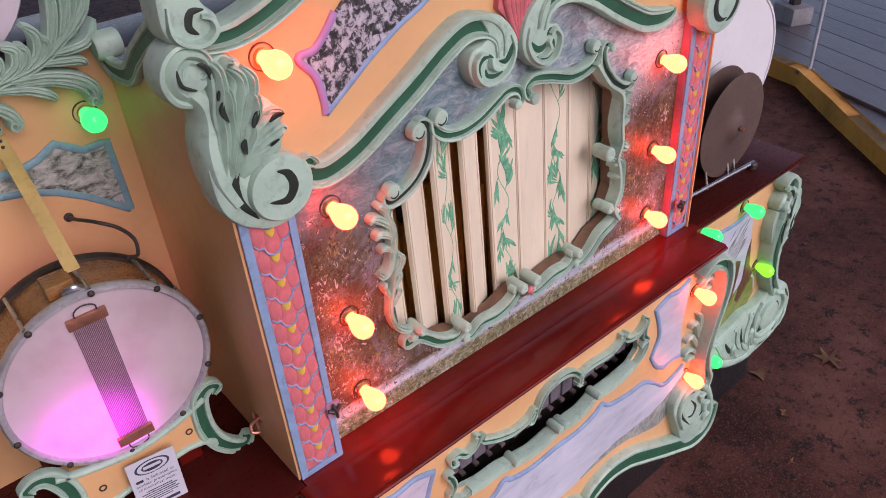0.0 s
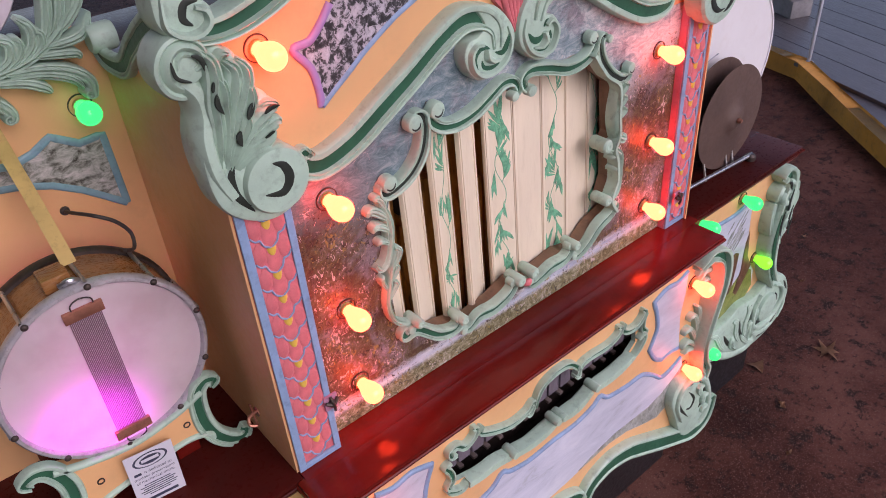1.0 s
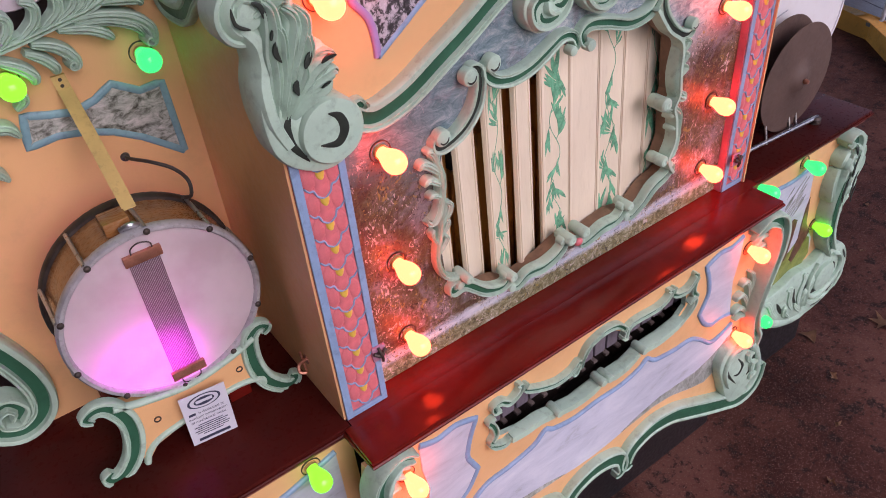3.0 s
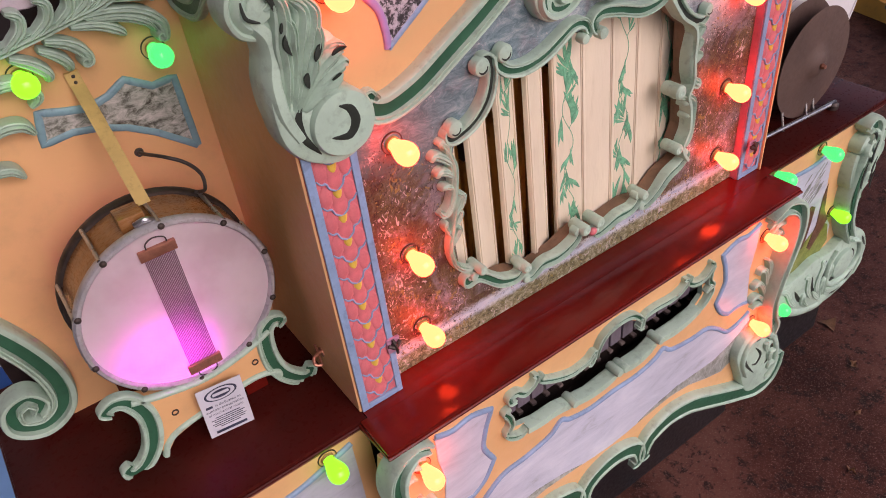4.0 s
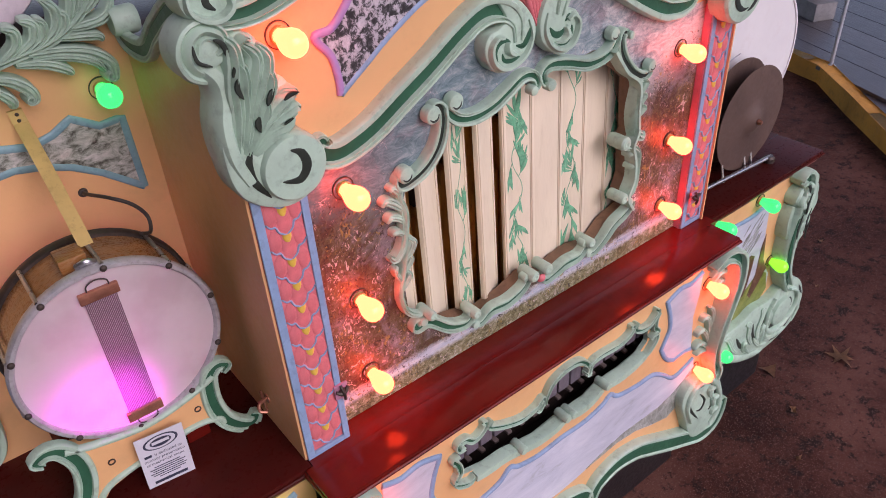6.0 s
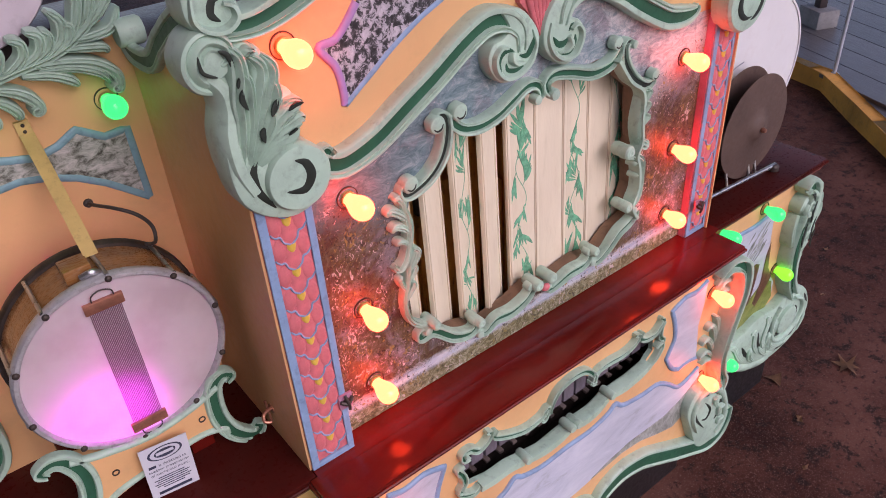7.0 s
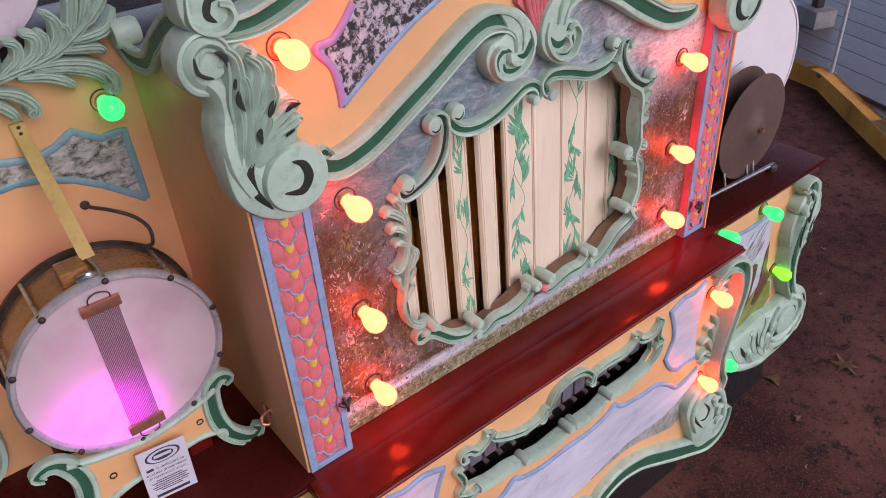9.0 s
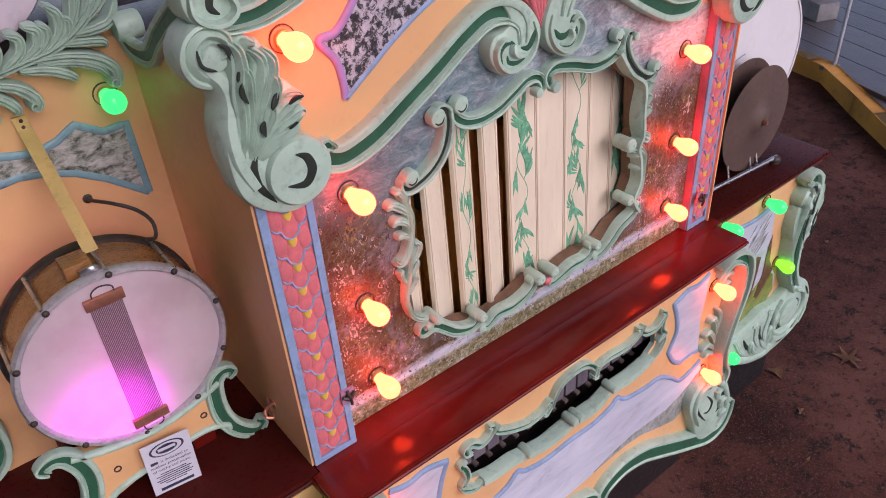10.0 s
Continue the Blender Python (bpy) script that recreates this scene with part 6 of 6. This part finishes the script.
# information card leaning on the stand
card = thing("information_card", "white printed information card leaning on the drum stand", "card", (-0.198, 0.09, SHELF))
tilt = Matrix.Translation((-0.201, 0.0905, SHELF + 0.0015)) @ Matrix.Rotation(radians(-3.0), 4, "X") @ Matrix.Rotation(radians(-5), 4, "Z") @ Matrix.Rotation(radians(2.5), 4, "Y")
bm = block(bmesh.new(), -0.040, 0.040, -0.0006, 0.0006, 0.0, 0.112, 0.0003)
bmesh.ops.transform(bm, matrix=tilt, verts=bm.verts)
sheet = part("sheet", bm, CARD, card, "", 0)


def bar(x0, x1, z0, z1):
    b = block(bmesh.new(), x0, x1, -0.0012, -0.0004, z0, z1)
    bmesh.ops.transform(b, matrix=tilt, verts=b.verts)
    part("print", b, INK, sheet, "", 0)


def words(text, z, size):
    cu = bpy.data.curves.new("print", "FONT")
    cu.body, cu.size, cu.align_x, cu.extrude = text, size, "CENTER", 0.0001
    tmp = new("print", cu)
    bpy.context.view_layer.update()
    me = bpy.data.meshes.new_from_object(tmp.evaluated_get(bpy.context.evaluated_depsgraph_get()))
    bpy.data.objects.remove(tmp)
    me.transform(tilt @ Matrix.Translation((0, -0.0009, z)) @ Matrix.Rotation(radians(90), 4, "X"))
    me.materials.clear()
    me.materials.append(INK)
    ob = new("print", me)
    ob.parent = sheet


bar(-0.032, -0.020, 0.0665, 0.0715)
words("       is dedicated to", 0.0665, 0.0078)
words("outdoor preservation", 0.0575, 0.0078)
words("of mechanical music.", 0.0485, 0.0078)
for i, w in enumerate((0.022, 0.030, 0.026, 0.031, 0.028, 0.018)):
    bar(-w, w, 0.041 - i * 0.0045, 0.0424 - i * 0.0045)
bar(-0.028, 0.028, 0.006, 0.0115)
b = bmesh.new()
turned(b, [(0.0, .0004), (1.0, .0004), (1.0, .0010), (0, .0010)], (0, 0, 0), (0, -1, 0), 36)
bmesh.ops.transform(b, matrix=tilt @ Matrix.LocRotScale((0, 0, 0.092), None, (0.029, 1, 0.0145)), verts=b.verts)
seal = part("emblem", b, INK, sheet, "dark oval emblem", 0)
b = bmesh.new()
turned(b, [(0.62, .0010), (0.86, .0010), (0.86, .0014), (0.62, .0014), (0.62, .0010)], (0, 0, 0), (0, -1, 0), 36)
block(b, -0.5, 0.5, -0.0014, -0.001, -0.18, 0.22)
bmesh.ops.transform(b, matrix=tilt @ Matrix.LocRotScale((0, 0, 0.092), None, (0.029, 1, 0.0145)), verts=b.verts)
part("emblem_ring", b, CARD, sheet, "", 0)

# brass strap from the wing panel down to the drum
strap = thing("strap_bracket", "long flat yellowed brass strap holding the drum", "bracket", (-0.187, WALL, 1.505))
P = [Vector((-0.188, WALL - .004, 1.515)), Vector((-0.186, WALL - .006, 1.495)), Vector((-0.184, 0.25, 1.425)), Vector((-0.184, 0.165, 1.352))]
bm = bmesh.new()
rows = [[bm.verts.new(p + Vector((sx * .0105, oy, oz))) for sx, oy, oz in ((-1, -.0015, 0), (1, -.0015, 0), (1, .0012, 0.0012), (-1, .0012, 0.0012))] for p in P]
for a, b in zip(rows, rows[1:]):
    for k in range(4):
        bm.faces.new((a[k], a[(k + 1) % 4], b[(k + 1) % 4], b[k]))
bm.faces.new(rows[0]), bm.faces.new(rows[-1])
part("strap", bm, BRASS, strap)
for z in (1.509, 1.499):
    part("screw", ball(bmesh.new(), (-0.187, WALL - .007, z), .003, (1, .6, 1)), IRON, strap)

cable = thing("cable", "thin dark cable from a hole in the panel to the drum", "cable", (-0.138, WALL, 1.351))
part("cord", tube(bmesh.new(), [(-0.138, WALL, 1.351), (-0.134, .305, 1.356), (-0.115, .26, 1.362), (-0.088, .245, 1.345), (-0.072, .24, 1.318), (-0.078, .225, 1.298), (-0.098, .20, 1.315)], .0032, 8), CABLE, cable)
part("grommet", turned(bmesh.new(), [(.003, 0), (.008, 0), (.007, .004), (.003, .005)], (-0.138, WALL, 1.351), (0, -1, 0), 16), CABLE, cable)

# ---------------------------------------------------------------- bass drum and cymbal on the far wing shelf
bass = thing("bass_drum", "white bass drum standing on the far wing shelf", "bass drum", (1.52, 0.22, 0.94))
BC, BR = (1.525, 0.135, 1.155), 0.208
part("head", turned(bmesh.new(), [(0, 0.001), (BR - .002, 0)], BC, (0, -1, 0), 64), WHITEHEAD, bass, "plain white drum head")
part("shell", turned(bmesh.new(), [(BR - .004, -0.002), (BR, -.003), (BR, -.20), (BR - .004, -.20), (0, -.20)], BC, (0, -1, 0), 64), WHITEHEAD, bass, "white shell")
part("hoop", turned(bmesh.new(), [(BR - .002, -.012), (BR + .004, -.012), (BR + .004, .003), (BR - .002, .003), (BR - .002, -.012)], BC, (0, -1, 0), 64), WHITEHEAD, bass)
part("foot", block(bmesh.new(), 1.40, 1.65, 0.20, 0.28, SHELF + .0005, 0.975, .004), LACQUER, bass, "dark red support block")

cym = thing("cymbal", "dull brown bronze cymbal pair on rods over the shelf", "cymbal", (1.42, 0.06, SHELF))
CC = (1.428, 0.050, 1.052)
cp = [(r * 1.06, d) for r, d in ((0.006, 0.020), (0.016, 0.0195), (0.028, 0.014), (0.036, 0.008), (0.06, 0.006), (0.10, 0.003), (0.136, 0.0), (0.1365, -.0012), (0.10, .0012), (0.06, .004), (0.036, .006), (0.006, 0.017))]
part("front_plate", turned(bmesh.new(), cp, CC, (0, -1, 0), 64), BRONZE, cym, "dull brown cymbal plate")
part("back_plate", turned(bmesh.new(), cp, (CC[0] - .012, CC[1] + .045, CC[2] + .012), (0, 1, 0), 64), BRONZE, cym, "dull brown cymbal plate")
part("nut", turned(bmesh.new(), [(.0, .02), (.006, .02), (.008, .024), (.005, .032), (0, .033)], CC, (0, -1, 0), 12), COPPER, cym, "small reddish centre nut")
part("spindle", tube(bmesh.new(), [(CC[0], CC[1] - .02, CC[2]), (CC[0] - .012, CC[1] + .085, CC[2] + .010)], .005, 8, 0), IRON, cym)
part("wire_loop", tube(bmesh.new(), [(1.30, .07, .96), (1.285, .09, 1.06), (1.31, .10, 1.14), (1.36, .11, 1.20), (1.43, .115, 1.215)], .0016, 6), STEEL, cym, "thin wire loop")
rod = part("rail_rod", tube(bmesh.new(), [(1.18, 0.046, SHELF + .014), (1.53, 0.024, SHELF + .014)], .006, 10, 0), STEEL, cym, "grey steel rod along the shelf")
part("rod_bearing", turned(bmesh.new(), [(0, 0), (.016, 0), (.016, .012), (.010, .018), (0, .018)], (1.52, 0.024, SHELF + .0005), (0, 0, 1), 20), IRON, cym)
for x in (1.33, 1.43, 1.46):
    part("upright_rod", tube(bmesh.new(), [(x, 0.04, SHELF + .002), (x, 0.055, SHELF + .06)], .0035, 8, 0), STEEL, cym)

# ---------------------------------------------------------------- fallen leaves
def dry_leaf(at, r, seed, lobes):
    q = random.Random(seed)
    t = thing("dry_leaf", "dry brown fallen leaf on the concrete floor", "leaf", at, "fallen leaves")
    bm = bmesh.new()
    c = bm.verts.new((at[0], at[1], at[2] + .004))
    ring = []
    k = lobes * 2
    for i in range(k):
        a = math.tau * i / k
        rr = r * (1.0 if i % 2 == 0 else 0.42) * q.uniform(.8, 1.15)
        ring.append(bm.verts.new((at[0] + rr * math.cos(a), at[1] + rr * math.sin(a), at[2] + q.uniform(.001, .016))))
    for a, b in zip(ring, ring[1:] + ring[:1]):
        bm.faces.new((c, a, b))
    bmesh.ops.solidify(bm, geom=bm.faces[:], thickness=.0008)
    part("blade", bm, LEAFBROWN, t)


dry_leaf((1.731, -0.044, 0.001), 0.042, 1, 3)
dry_leaf((1.980, -0.172, 0.001), 0.055, 2, 6)
for i, (x, y) in enumerate(((1.62, -0.20), (1.98, 0.35), (2.30, 0.10), (1.45, -0.32), (2.1, -0.35), (1.25, -0.42), (2.6, .25))):
    dry_leaf((x, y, 0.001), 0.016, 5 + i, 4)

# ---------------------------------------------------------------- deck planks
along = Vector((0.35, 0.937)).normalized()
across = Vector((along.y, -along.x))
bm = block(bmesh.new(), -0.108, 0.108, 0.0, 1.0, 0.0, 0.022, 0.003)
bmesh.ops.recalc_face_normals(bm, faces=bm.faces)
plank_me = bpy.data.meshes.new("plank")
bm.to_mesh(plank_me)
bm.free()
plank_me.materials.append(DECK)
ang = math.degrees(math.atan2(along.y, along.x)) - 90
kin = [Vector(p) for p in inset(kerb_line, 0.08)]


def on_deck(p):
    if not -2.5 < p.y < 7.6:
        return False
    return all((b - a).cross(p - a) > 0 for a, b in zip(kin, kin[1:]) if a.y >= p.y >= b.y)


for i in range(42):
    # every plank runs from kerb to kerb, or to the deck's far edge
    start = Vector((2.2, -2.4)) + across * (i * 0.221 - 2.6)
    stretch, best = [], []
    for j in range(620):
        if on_deck(start + along * (j * 0.02 - 1.0)):
            stretch.append(j * 0.02 - 1.0)
        else:
            best, stretch = max(best, stretch, key=len), []
    best = max(best, stretch, key=len)
    if len(best) < 10:
        continue
    p = start + along * best[0]
    ob = new("plank", plank_me)
    ob.parent = deck
    ob.matrix_basis = pose(p.x, p.y, 0.0785, 0, 0, ang) @ Matrix.Diagonal((1, best[-1] - best[0], 1, 1))
